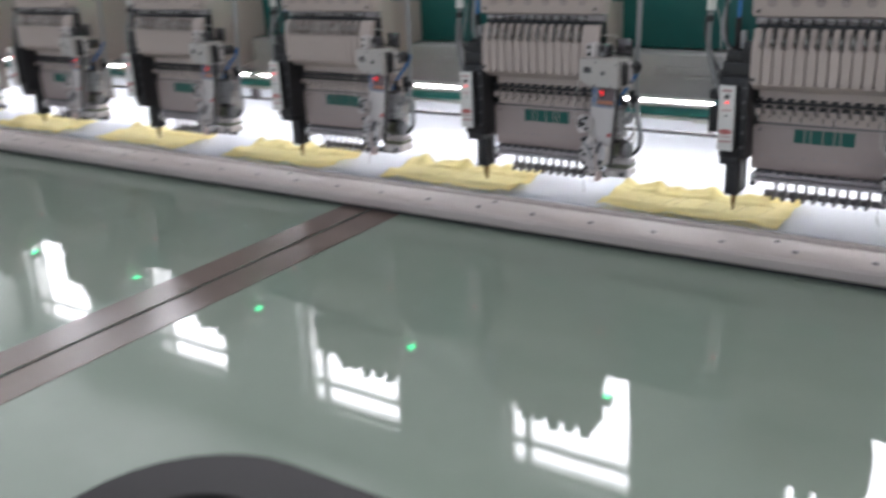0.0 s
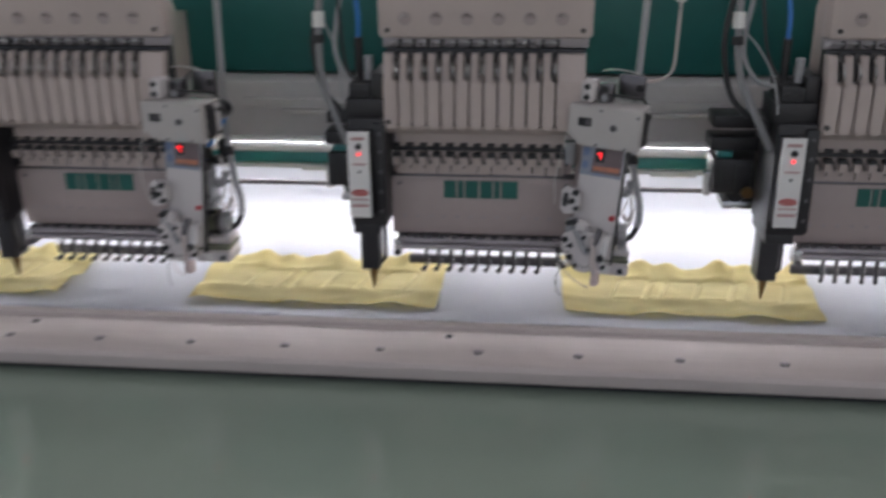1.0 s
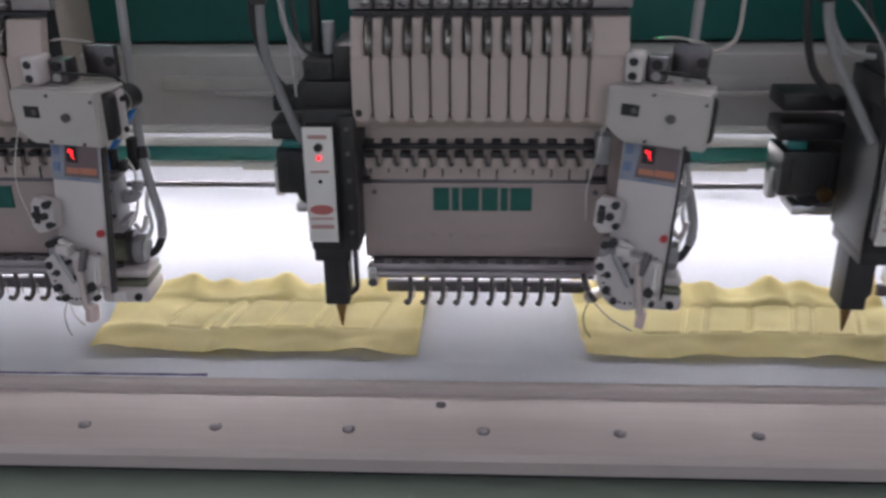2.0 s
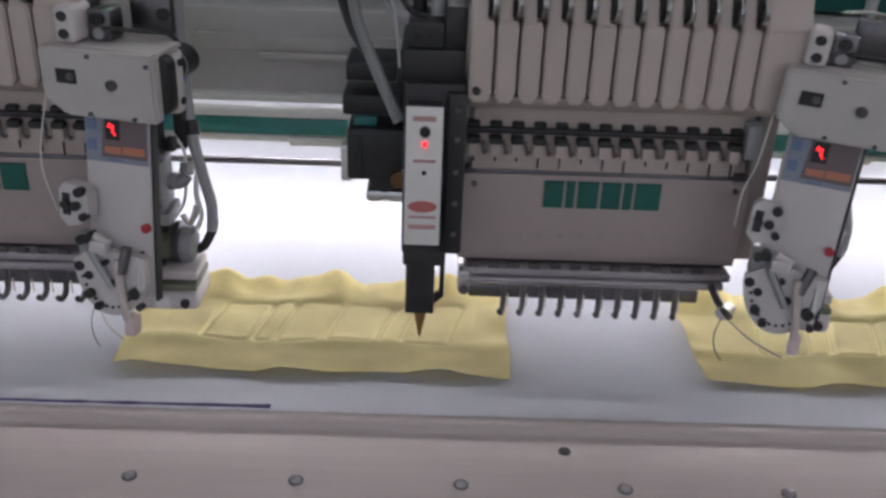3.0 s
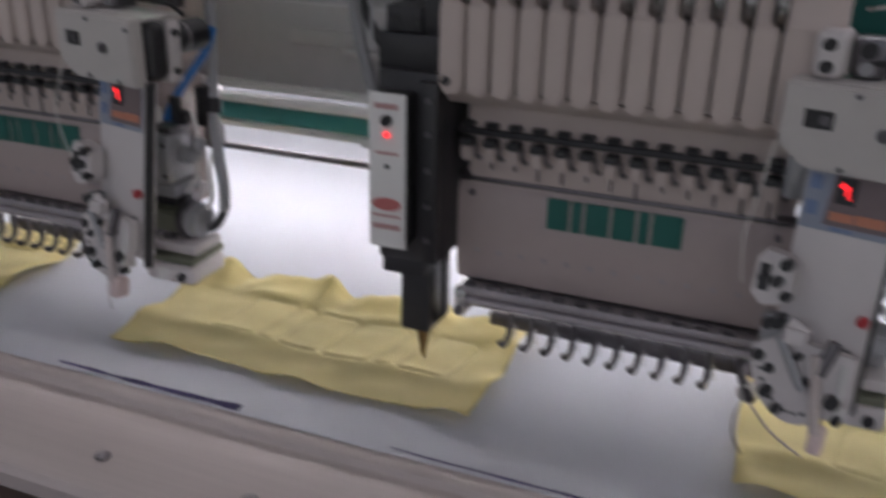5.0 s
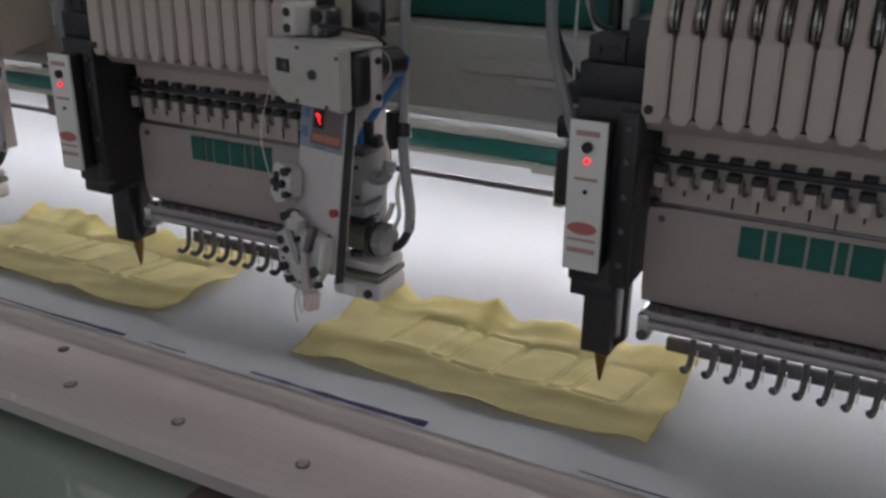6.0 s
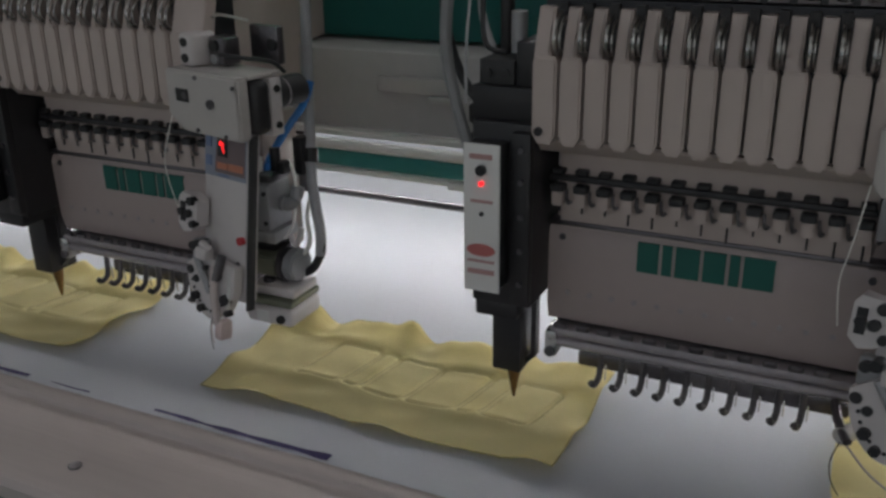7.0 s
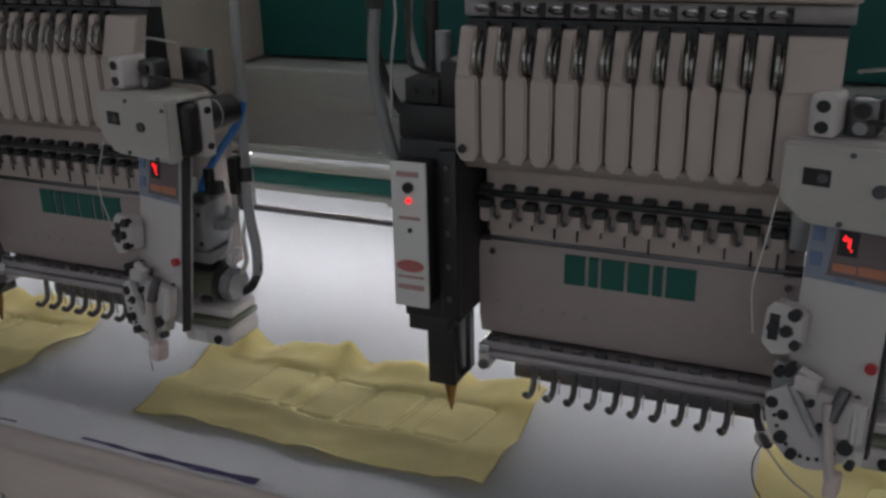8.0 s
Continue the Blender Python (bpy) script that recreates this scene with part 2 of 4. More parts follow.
ends = [(XL, 0)] + [(s, 1) for s in seams] + [(XR, 0)]
for a, b in zip(ends, ends[1:]):
    part("table_board", slab((a[0] + .0030, a[1]), (b[0] - .0030, b[1]), TY0, 0.95, ZT - .03, ZT), M_TABLE, table)
for s in seams:
    for a, b in ((s - .056, s - .0036), (s + .0036, s + .056)):
        part("tape_strip", slab((a, 1), (b, 1), TY0 + .002, 0.9, ZT + .0002, ZT + .0007), M_TAPE, table, "brown tape along the joint")
    part("joint_gap", slab((s - .0034, 1), (s + .0034, 1), TY0 + .004, 0.9, ZT - .01, ZT - .0006), M_SEAM, table)
for x in (XL + .2, -1.9, -0.5, 0.9, XR - .2):
    for y in (TY0 + .1, 0.8):
        part("leg", boxed(x - .035, x + .035, y - .035, y + .035, 0, ZT - .031, bev=.004), M_BEAM, table)

# ---------------------------------------------------------------- beams behind the heads
beam = tagged(new("machine_beam"), "grey and teal steel beam carrying the embroidery heads", "beam")
beam.location = (-0.9, 0.3, 0)
bpy.context.view_layer.update()
part("lower_beam", boxed(XL, XR, 0.150, 0.30, 0.987, 1.055, bev=.004), M_BEAM, beam, "grey painted lower beam")
# The white colour carries the glow that the lamp tubes give this edge.
part("edge_strip", boxed(XL, XR, 0.138, 0.1490, 0.9855, 0.9905, bev=.001), M_WHITE, beam, "metal edge strip, white for the lamp light on it")
part("upper_beam", boxed(XL, XR, 0.190, 0.40, 1.057, 1.235, bev=.006), M_TEAL, beam, "dark teal painted upper beam")
for x in (XL + .05, XR - .1):
    part("post", boxed(x, x + .1, 0.42, 0.54, 0.0, 1.235, bev=.006), M_TEAL, beam)
drive = tagged(new("drive_bar"), "teal painted drive bar with bright edges behind the heads", "bar")
drive.location = (-0.9, 0.14, 0.96)
bpy.context.view_layer.update()
part("bar", boxed(XL, XR, 0.122, 0.146, 0.9640, 0.9785, bev=.004), M_DRIVE, drive)
part("top_trim", boxed(XL, XR, 0.121, 0.146, 0.9788, 0.9810, bev=.001), M_WHITE, drive, "pale metal trim")
part("lower_trim", boxed(XL, XR, 0.128, 0.146, 0.9570, 0.9625, bev=.001), M_WHITE, drive, "pale lower trim")
guide = tagged(new("guide_rod"), "thin dark steel guide rod behind the heads", "rod")
guide.location = (-0.9, 0.15, 0.94)
bpy.context.view_layer.update()
part("shaft", rod((XL, 0.15, 0.9325), (XR, 0.15, 0.9325), 0.0028), M_DARKSTEEL, guide)
for k in range(FIRST, LAST + 1):
    part("bracket", boxed(PITCH * k + .13, PITCH * k + .15, 0.147, 0.158, 0.929, 0.984, bev=.001), M_DARKSTEEL, guide)
for k in range(FIRST, LAST + 1):
    x = PITCH * k
    lamp = root("lamp_strip", x + .2, 0.235, 0.99, "white glowing lamp tube under the machine beam", "lamp", "lamp tubes under the beam")
    part("tube", rod((x + .003, 0.235, 0.968), (x + .397, 0.235, 0.968), 0.008, n=12), M_TUBE, lamp)
    part("holder", boxed(x + .003, x + .397, 0.222, 0.248, 0.979, 0.9865, bev=.001), M_WHITE, lamp)
    rail = root("beam_cover", x - .09, 0.16, 1.02, "grey metal cover plate on the beam", "cover plate", "cover plates")
    part("plate", boxed(x - .175, x - .02, 0.144, 0.1496, 1.024, 1.036, bev=.001), M_BEAM, rail)
    part("lip", boxed(x - .128, x - .02, 0.1405, 0.1496, 1.0185, 1.0236, bev=.001), M_BEAM, rail)

# ---------------------------------------------------------------- pantograph: rail, cloth, patches
moving = []
prail = tagged(new("pantograph_rail"), "greyish aluminium clamping rail with rivets on the table", "rail")
prail.location = (-0.9, -0.14, ZT)
bpy.context.view_layer.update()
bm = B()
prism(bm, [(-.0936, .8480), (-.0936, .8690), (-.0945, .8705), (-.1030, .8715), (-.1060, .8706), (-.1080, .8678), (-.1100, .8672), (-.1140, .8683), (-.170, .8690), (-.1770, .8678), (-.1800, .8640), (-.1780, .8530), (-.1660, ZT + .002), (-.0936, ZT + .002)], XL + .05, XR - .05)
part("profile", bm, M_ALU, prail)
# Dark strip in place of the shadow in the rail's undercut.
part("rail_shade", boxed(XL + .05, XR - .05, -.1690, -.1665, ZT + .0012, ZT + .0070), M_RUBBER, prail, "dark strip standing for the shadow under the rail")
for x in np.arange(-2.85, 1.2, 0.0893):
    x = float(x) + 0.0185
    bm = B()
    bmesh.ops.create_uvsphere(bm, u_segments=10, v_segments=6, radius=1, matrix=Matrix.Translation((x, -.1540, .8690)) @ Matrix.Diagonal((.0034, .0034, .0024, 1)))
    rv = part("rivet", bm, M_TRIM, prail)
    # Dark ring stands for the shadow edge round the rivet head.
    part("rivet_shade", rod((x, -.1540, .8680), (x, -.1540, .8695), .0041, n=16), M_DARKSTEEL, rv)
for k in range(FIRST, LAST + 1):
    x = 0.086 + 0.408 * k
    bm = rod((x, -.1225, .8670), (x, -.1225, .8690), .0036, n=12)
    part("screw_hole", bm, M_BLACK, prail)
moving.append(prail)


def cloth_z(x, y):
    f = max(0.0, min(1.0, (-.030 - y) / .0635))
    return ZF + 0.0195 * f ** 1.2 + 0.0006 * math.sin(9 * x + 3 * y) + 0.0005 * noise.noise(Vector((x * 7, y * 7, 0.3)))


cloth = tagged(new("backing_cloth"), "taut white backing cloth stretched across the machine", "cloth")
cloth.location = (-0.9, 0.3, ZF)
bpy.context.view_layer.update()
bm = B()
nx, ny = 220, 50
g = [[bm.verts.new((XL + .06 + (XR - XL - .12) * i / nx, -.0930 + .9500 * (j / ny) ** 1.6, 0)) for i in range(nx + 1)] for j in range(ny + 1)]
for row in g:
    for v in row:
        v.co.z = cloth_z(v.co.x, v.co.y)
for j in range(ny):
    for i in range(nx):
        bm.faces.new((g[j][i], g[j][i + 1], g[j + 1][i + 1], g[j + 1][i]))
bmesh.ops.solidify(bm, geom=bm.faces[:], thickness=0.0008)
part("sheet", bm, M_FABRIC, cloth)
# raw cloth edge turned up against the lip of the rail
bm = B()
n = 500
rows = []
for i in range(n + 1):
    x = XL + .06 + (XR - XL - .12) * i / n
    w = 0.0010 * noise.noise(Vector((x * 9, 0, 5))) + 0.0008 * noise.noise(Vector((x * 45, 0, 5)))
    rows.append([bm.verts.new((x, -.0910, .8690)), bm.verts.new((x, -.0928, .8704)), bm.verts.new((x, -.0942, .8714 + .3 * w)), bm.verts.new((x, -.0962 + w, .8718))])
for p, q in zip(rows, rows[1:]):
    for j in range(3):
        bm.faces.new((p[j], p[j + 1], q[j + 1], q[j]))
bmesh.ops.solidify(bm, geom=bm.faces[:], thickness=-0.0006)
part("folded_edge", bm, M_FABRIC, cloth, "frayed cloth edge turned up at the rail")
for x0, x1, w0 in ((-0.376, -0.088, .0040), (-0.600, -0.470, .0060), (-0.84, -0.71, .004), (-1.2, -0.95, .004), (-.69, -.655, .0022)):
    bm = B()
    m = 30
    up, lo = [], []
    for i in range(m + 1):
        f = i / m
        x = x0 + (x1 - x0) * f
        w = w0 * (0.45 + 0.75 * f) * (0.7 + 0.5 * noise.noise(Vector((x * 60, 2, 1))))
        y = -.0868 - .0015 * math.sin(3.1 * f) + .0012 * noise.noise(Vector((x * 30, 7, 1)))
        up.append(bm.verts.new((x, y + w / 2, cloth_z(x, y) + .0014)))
        lo.append(bm.verts.new((x, y - w / 2, cloth_z(x, y) + .0014)))
    for i in range(m):
        bm.faces.new((lo[i], lo[i + 1], up[i + 1], up[i]))
    bmesh.ops.solidify(bm, geom=bm.faces[:], thickness=0.0004)
    part("chalk_line", bm, M_PURPLE, cloth, "violet chalk line")
moving.append(cloth)

WIDTH = {-1: (-0.0085, 0.258), 1: (0.0, 0.259)}     # offset and width of single patches


# plain blocks stand for the stitched word: (start, width) along the patch
LO, HI = 0.0385, 0.0900
LEAN = 0.22    # the stitched shapes lean
BLOCKS = ((0.050, 0.034), (0.087, 0.013), (0.103, 0.032), (0.138, 0.034), (0.175, 0.013), (0.191, 0.033))


def felt_h(u, v, s, PW):
    """Height of the felt over the cloth; u along x from its left edge, v from its front edge, in metres."""
    hf = 0.0022 * max(0.0, 1 - v / 0.030) ** 1.3 * (0.5 + 1.1 * math.sin(u * 62 + s) + 0.5 * math.sin(u * 121 + 2 * s))
    t = max(0.0, min(1.0, (v - 0.092) / 0.026))
    hb = t * (0.0075 + 0.0036 * math.sin(u * 83 + 1.7 * s) + 0.0026 * math.sin(u * 147 + s) + 0.0014 * math.sin(u * 231 + 3 * s) + 0.0035 * noise.noise(Vector((u * 40, v * 60, s))))
    e = max(0.0, 1 - min(u, PW - u) / 0.022)
    hs = 0.0030 * e * min(1.0, v / 0.03) * (1 + math.sin(v * 95 + s))
    ridge = 0.0020 * math.exp(-((v - 0.036) / 0.009) ** 2) * (1 + 0.5 * math.sin(u * 50 + s)) + 0.0013 * math.exp(-((v - 0.0945 - .002 * math.sin(u * 45 + s)) / 0.006) ** 2) * (1 + 0.7 * math.sin(u * 66 + 2 * s))
    wave = 0.0011 * math.exp(-((v - 0.018) / 0.012) ** 2) * math.sin(u * 105 - v * 90 + 2.3 * s) * (0.6 + noise.noise(Vector((u * 20, v * 20, s + 4))))
    fine = 0.0007 * noise.noise(Vector((u * 55, v * 55, s)))
    emboss = 0.0
    u -= LEAN * (v - LO)
    for a, w in BLOCKS:
        if a - .004 < u < a + w + .004 and LO - .004 < v < HI + .004:
            dx, dy = abs(u - a - w / 2) - w / 2 + .005, abs(v - (LO + HI) / 2) - (HI - LO) / 2 + .005
            dist = math.hypot(max(dx, 0), max(dy, 0)) + min(max(dx, dy), 0) - .005
            emboss -= 0.0016 * math.exp(-(dist / 0.0013) ** 2)
    return 0.0030 + max(0, hf) + hb + hs + ridge + wave + fine + emboss


def felt_patch(k, s):
    off, PW = WIDTH.get(k, (0.0, 0.266))
    x0, y0 = PITCH * k - 0.2045 + off, -0.0265
    p = root("felt_patch", x0 + PW / 2, y0 + .07, ZF, "rippled yellow felt patch with stitched outlines on white cloth", "felt patch", "felt patches")
    bm = B()
    nu, nv, d = (176, 84, 0.121) if -3 < k < 2 else (66, 36, 0.121)
    g = []
    for j in range(nv + 1):
        row = []
        for i in range(nu + 1):
            u, v = PW * i / nu, d * j / nv
            edge = 0.0022 * math.sin(u * 40 + s) * (1 - v / d) + 0.003 * math.sin(u * 55 + 2 * s) * (v / d)
            side = 0.0008 * math.sin(v * 70 + s)
            taper = -0.004 * (v / d) * (1 - 2 * u / PW)
            row.append(bm.verts.new((x0 + u + side + taper, y0 + v + edge, ZF + felt_h(u, v, s, PW))))
        g.append(row)
    for j in range(nv):
        for i in range(nu):
            bm.faces.new((g[j][i], g[j][i + 1], g[j + 1][i + 1], g[j + 1][i]))
    bmesh.ops.solidify(bm, geom=bm.faces[:], thickness=0.0016)
    part("felt_sheet", bm, M_FELT, p, sharp=80)
    for a, w in BLOCKS:
        b0, b1, r = LO, HI, 0.005
        loop = []
        for cx, cy, q in ((a + w - r, b1 - r, 0), (a + r, b1 - r, 90), (a + r, b0 + r, 180), (a + w - r, b0 + r, 270)):
            loop += [(cx + r * math.cos(radians(q + t)), cy + r * math.sin(radians(q + t))) for t in (0, 30, 60, 90)]
        loop.append(loop[0])
        loop = [(lu + LEAN * (lv - LO), lv) for lu, lv in loop]
        pts = []
        for (ax, ay), (bx, by) in zip(loop, loop[1:]):
            m = max(1, int(math.hypot(bx - ax, by - ay) / 0.006))
            pts += [(ax + (bx - ax) * i / m, ay + (by - ay) * i / m) for i in range(m)]
        pts.append(loop[0])
        path = [(x0 + u + -0.004 * (v / d) * (1 - 2 * u / PW) + 0.0008 * math.sin(v * 70 + s), y0 + v + 0.0022 * math.sin(u * 40 + s) * (1 - v / d) + 0.003 * math.sin(u * 55 + 2 * s) * v / d, ZF + felt_h(u, v, s, PW) + .0001) for u, v in pts]
        part("stitched_outline", hose(path, 0.00045, n=5, k=1), M_STITCH, p)
    moving.append(p)


for k in range(FIRST, LAST + 1):
    felt_patch(k, 0.9 + 1.7 * (k + 7))

# ---------------------------------------------------------------- embroidery head
GAP = [0.0378 + 0.01336 * i for i in range(12)]     # gaps between the lever covers


def embroidery_head():
    h = root("embroidery_head", 0.115, 0.10, 0.93, "cream enamelled multi-needle embroidery head on the beam", "embroidery head", "embroidery heads")
    # casting behind the covers, reaching back to the beam
    bm = B()
    prism(bm, [(.001, .930), (.020, .924), (.040, .935), (.045, 1.150), (.030, 1.168), (-.010, 1.168), (-.010, 1.035)], 0.030, 0.195)
    part("casting", bm, M_BEIGE, h)
    bm = B()
    prism(bm, [(.0455, .960), (.085, 1.000), (.149, 1.012), (.149, 1.0565), (.189, 1.0585), (.189, 1.130), (.0455, 1.140)], 0.075, 0.150)
    part("arm", bm, M_BEIGE, h)
    SHIFT.y = 0.0075
    # front plate with the printed mark
    bm = B()
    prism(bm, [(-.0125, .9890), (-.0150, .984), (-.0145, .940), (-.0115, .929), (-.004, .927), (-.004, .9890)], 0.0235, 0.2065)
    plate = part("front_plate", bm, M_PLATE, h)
    x = 0.0765
    for w in (0.0125, 0.0058, 0.0135, 0.0125, 0.0058, 0.0165):
        part("mark_bar", boxed(x, x + w - .0004, -.0160, -.0140, .9690, .9868), M_LOGO, plate, "green printed block")
        x += w + 0.0016
    for x in (0.032, 0.198):
        part("screw", rod((x, -.0158, .9835), (x, -.013, .9835), .0020, n=10), M_DARKSTEEL, plate)
    for i in range(12):
        part("dimple", rod((0.036 + .0134 * i, -.0149, .9485), (0.036 + .0134 * i, -.0135, .9485), .0017, n=8), M_TRIM, plate)
    # open row with thread guides
    part("guide_shelf", boxed(0.0235, 0.2065, -.0150, -.0035, .9905, .9930, bev=.0006), M_DARKSTEEL, h)
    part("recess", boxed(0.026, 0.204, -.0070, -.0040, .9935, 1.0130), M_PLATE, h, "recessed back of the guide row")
    # The paler strip paints the reflection above the bar.
    part("recess_glint", boxed(0.026, 0.204, -.0085, -.0040, 1.0134, 1.0390), M_FEED, h, "pale strip painted as a reflection behind the guide bar")
    part("guide_bar", boxed(0.0245, 0.1955, -.0200, -.0150, 1.0185, 1.0222, bev=.001), M_BLACK, h, "black guide bar")
    rng = random.Random(11)
    for i in range(13):
        x = 0.030 + .0134 * i
        bm = B()
        prism(bm, [(x - .0030, 1.0060), (x - .0018, 1.0046), (x + .0018, 1.0046), (x + .0030, 1.0060), (x + .0030, 1.0125), (x - .0030, 1.0125)], -.0225, -.0150, "y")
        box(bm, x - .0022, x + .0022, -.0150, -.0085, 1.0060, 1.0110)
        g = part("thread_guide", bm, M_BEIGE, h)
        part("clip", boxed(x - .0040, x + .0040, -.0235, -.0160, 1.0128, 1.0172, bev=.0008, seg=1), M_RUBBER, g)
        part("clip", boxed(x - .0037, x + .0037, -.0215, -.0145, 1.0228, 1.0262, bev=.0008, seg=1), M_BLACK, g)
        bm = B()
        tube(bm, [(x + .0050, -.0200, 1.0140), (x + .0058, -.0225, 1.0100), (x + .0066, -.0215, 1.0065), (x + .0082, -.0200, 1.0075)], .0010, n=6, k=3)
        part("hook", bm, M_DARKSTEEL, g)
        low = rng.choice((.9940, .9965, .9985, 1.0000))
        part("pin", rod((x + .0004, -.0180, low), (x + .0004, -.0180, 1.0050), .0007, n=6), M_BLACK, g)
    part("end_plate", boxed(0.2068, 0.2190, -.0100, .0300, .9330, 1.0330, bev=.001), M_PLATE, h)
    part("bar_end", boxed(0.1958, 0.2062, -.0240, -.0110, 1.0080, 1.0300, bev=.0015), M_GREYMOTOR, h, "grey end block of the guide bar")
    # lever covers
    SHIFT.y, SHIFT.z = 0.0100, 0.0020
    bm = B()
    prism(bm, [(-.0205, 1.034), (-.036, 1.0375), (-.043, 1.0445), (-.043, 1.0465), (-.0205, 1.0465)], 0.0235, 0.2125)
    part("cover_lip", bm, M_BEIGE, h)
    # Backing is coloured black to put shade into the gaps between covers.
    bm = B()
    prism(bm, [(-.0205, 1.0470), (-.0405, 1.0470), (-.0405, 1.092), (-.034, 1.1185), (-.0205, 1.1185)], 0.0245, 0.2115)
    part("shade_backing", bm, M_BLACK, h, "cover backing, black for the shade in the gaps")
    edges = [0.0240] + GAP + [0.2120]
    for i in range(13):
        a, b = edges[i] + (0.0008 if i else 0), edges[i + 1] - 0.0008
        bm = B()
        # broad lower tongue with chamfered foot
        c = 0.0030
        foot = [(a, 1.0505), (a + c, 1.0455), (b - c, 1.0455), (b, 1.0505), (b, 1.0885), (b - .0012, 1.0915), (a + .0012, 1.0915), (a, 1.0885)]
        prism(bm, foot, -.0535, -.0400, "y")
        # narrower upper tongue, leaving the notch for the lever
        nb = b - (0.0042 if i < 12 else 0.0)
        na = a + (0.0006 if i else 0.0)
        up = [(na, 1.0905), (nb + .0012 * (i < 12), 1.0905), (nb, 1.0945), (nb, 1.1150), (na, 1.1150)]
        vs = prism(bm, up, -.0522, -.0385, "y")
        for v in vs:
            if v.co.z > 1.1:
                v.co.y += 0.0085
        bmesh.ops.bevel(bm, geom=[e for e in bm.edges if all(v.co.y < -.043 for v in e.verts)], offset=.0011, segments=2, affect="EDGES")
        part("lever_cover", bm, M_BEIGE, h)
    for i in range(12):
        x = GAP[i] - 0.0022
        # A black block stands for the shade inside each notch.
        part("notch", boxed(x - .0020, x + .0026, -.0425, -.0375, 1.0880, 1.1175), M_BLACK, h, "black block standing for the shade in the lever notch")
        bm = B()
        pts = [(x + .0004, -.046, 1.0915), (x + .0004, -.0535, 1.0950), (x + .0006, -.0565, 1.1010), (x + .0004, -.0525, 1.1080), (x, -.044, 1.1120), (x - .0002, -.038, 1.1150)]
        tube(bm, pts, .0010, n=6, k=4)
        tube(bm, [(p[0] + .0018, p[1] + .003, p[2] - .001) for p in pts], .0007, n=6, k=4)
        part("take_up_lever", bm, M_STEEL, h)
    part("cover_screw", rod((0.0285, -.0555, 1.0525), (0.028, -.0525, 1.0525), .0024, n=12), M_BLACK, h)
    # row of thread eyes between covers and header
    part("eye_rail", boxed(0.022, 0.214, -.0330, -.0215, 1.1195, 1.1285, bev=.001), M_TRIM, h)
    for i in range(12):
        part("rail_bracket", boxed(GAP[i] - .0010, GAP[i] + .0022, -.0350, -.0330, 1.1195, 1.1270), M_BLACK, h)
    for i in range(12):
        x = GAP[i] - .004
        bm = B()
        tube(bm, [(x + .0042 * math.cos(q), -.036 - .0035 * math.sin(q), 1.1235 + .0020 * math.sin(q)) for q in [2 * math.pi * j / 10 for j in range(11)]], .0008, n=5, k=1)
        part("thread_eye", bm, M_STEEL, h)
    # header plate with a row of tension seats
    bm = B()
    box(bm, 0.0205, 0.2165, -.0500, -.0215, 1.1300, 1.1960, bev=.004)
    head = part("header_plate", bm, M_BEIGE, h)
    for i in range(6):
        x = 0.046 + .0285 * i
        part("seat", rod((x, -.0515, 1.1480), (x, -.0490, 1.1480), .0062, .0045, n=14), M_PLATE, head)
        part("hook", hose([(x - .003, -.0515, 1.149), (x, -.0560, 1.1525), (x + .003, -.0515, 1.149)], .0008, n=5, k=3), M_STEEL, head)
    for x in (0.0295, 0.2075):
        part("screw", rod((x, -.0512, 1.1375), (x, -.0490, 1.1375), .0022, n=10), M_BLACK, head)
    for x in (0.150, 0.185):
        knob = part("tension_knob", rod((x, -.0490, 1.1760), (x, -.0620, 1.1760), .0088, .0080, n=20), M_RUBBER, head, "dark round tension knob")
        part("knob_face", rod((x, -.0620, 1.1760), (x, -.0635, 1.1760), .0058, .0050, n=16), M_BEIGE, knob)
    for i in range(6):
        x = 0.036 + .030 * i
        part("thread_pin", rod((x, -.0380, 1.1940), (x, -.0380, 1.2120), .0042, .0030, n=10), M_BEIGE, head)
    # tension unit above the header
    unit = part("tension_unit", boxed(0.0620, 0.2050, -.0420, -.0180, 1.1965, 1.2140, bev=.004), M_BEIGE, h)
    for x, z in ((.075, 1.216), (.100, 1.212), (.128, 1.222), (.158, 1.216), (.186, 1.219)):
        part("tension_knob", rod((x, -.0300, z - .010), (x, -.0300, z + .012), .0100, .0085, n=16), M_RUBBER, unit, "dark round tension knob")
    part("lamp_bracket", boxed(0.1960, 0.2120, .0060, .0240, 1.1750, 1.1900, bev=.001), M_BEIGE, h)
    part("status_lamp", boxed(0.1985, 0.2100, .0080, .0220, 1.1743, 1.1748), M_GLED, h, "small green indicator light")
    # lower edge: trim rails and presser feet
    SHIFT.y, SHIFT.z = 0.0040, 0.0
    part("under_panel", boxed(0.0275, 0.2030, -.0020, .0060, .9110, .9330), M_DARKSTEEL, h, "dark underside panel")
    part("lower_trim", boxed(0.0270, 0.2040, -.0165, -.0030, .9205, .9262, bev=.0015), M_TRIM, h, "dark grey metal trim rail")
    part("lower_rail", rod((0.029, -.0135, .9165), (0.200, -.0135, .9165), .0032, n=12), M_TRIM, h)
    part("foot_carrier", boxed(0.0340, 0.1980, .0230, .0290, 0.8820, 0.8920, bev=.0015), M_DARKSTEEL, h)
    for i in range(12):
        x = 0.034 + .0134 * i
        part("seal_tooth", boxed(x - .0040, x + .0040, -.0175, -.0145, .9262, .9300, bev=.0008, seg=1), M_DARKSTEEL, h)
    part("end_bracket", boxed(0.0245, 0.0320, -.0180, .0020, .9070, .9240, bev=.0015), M_STEEL, h)
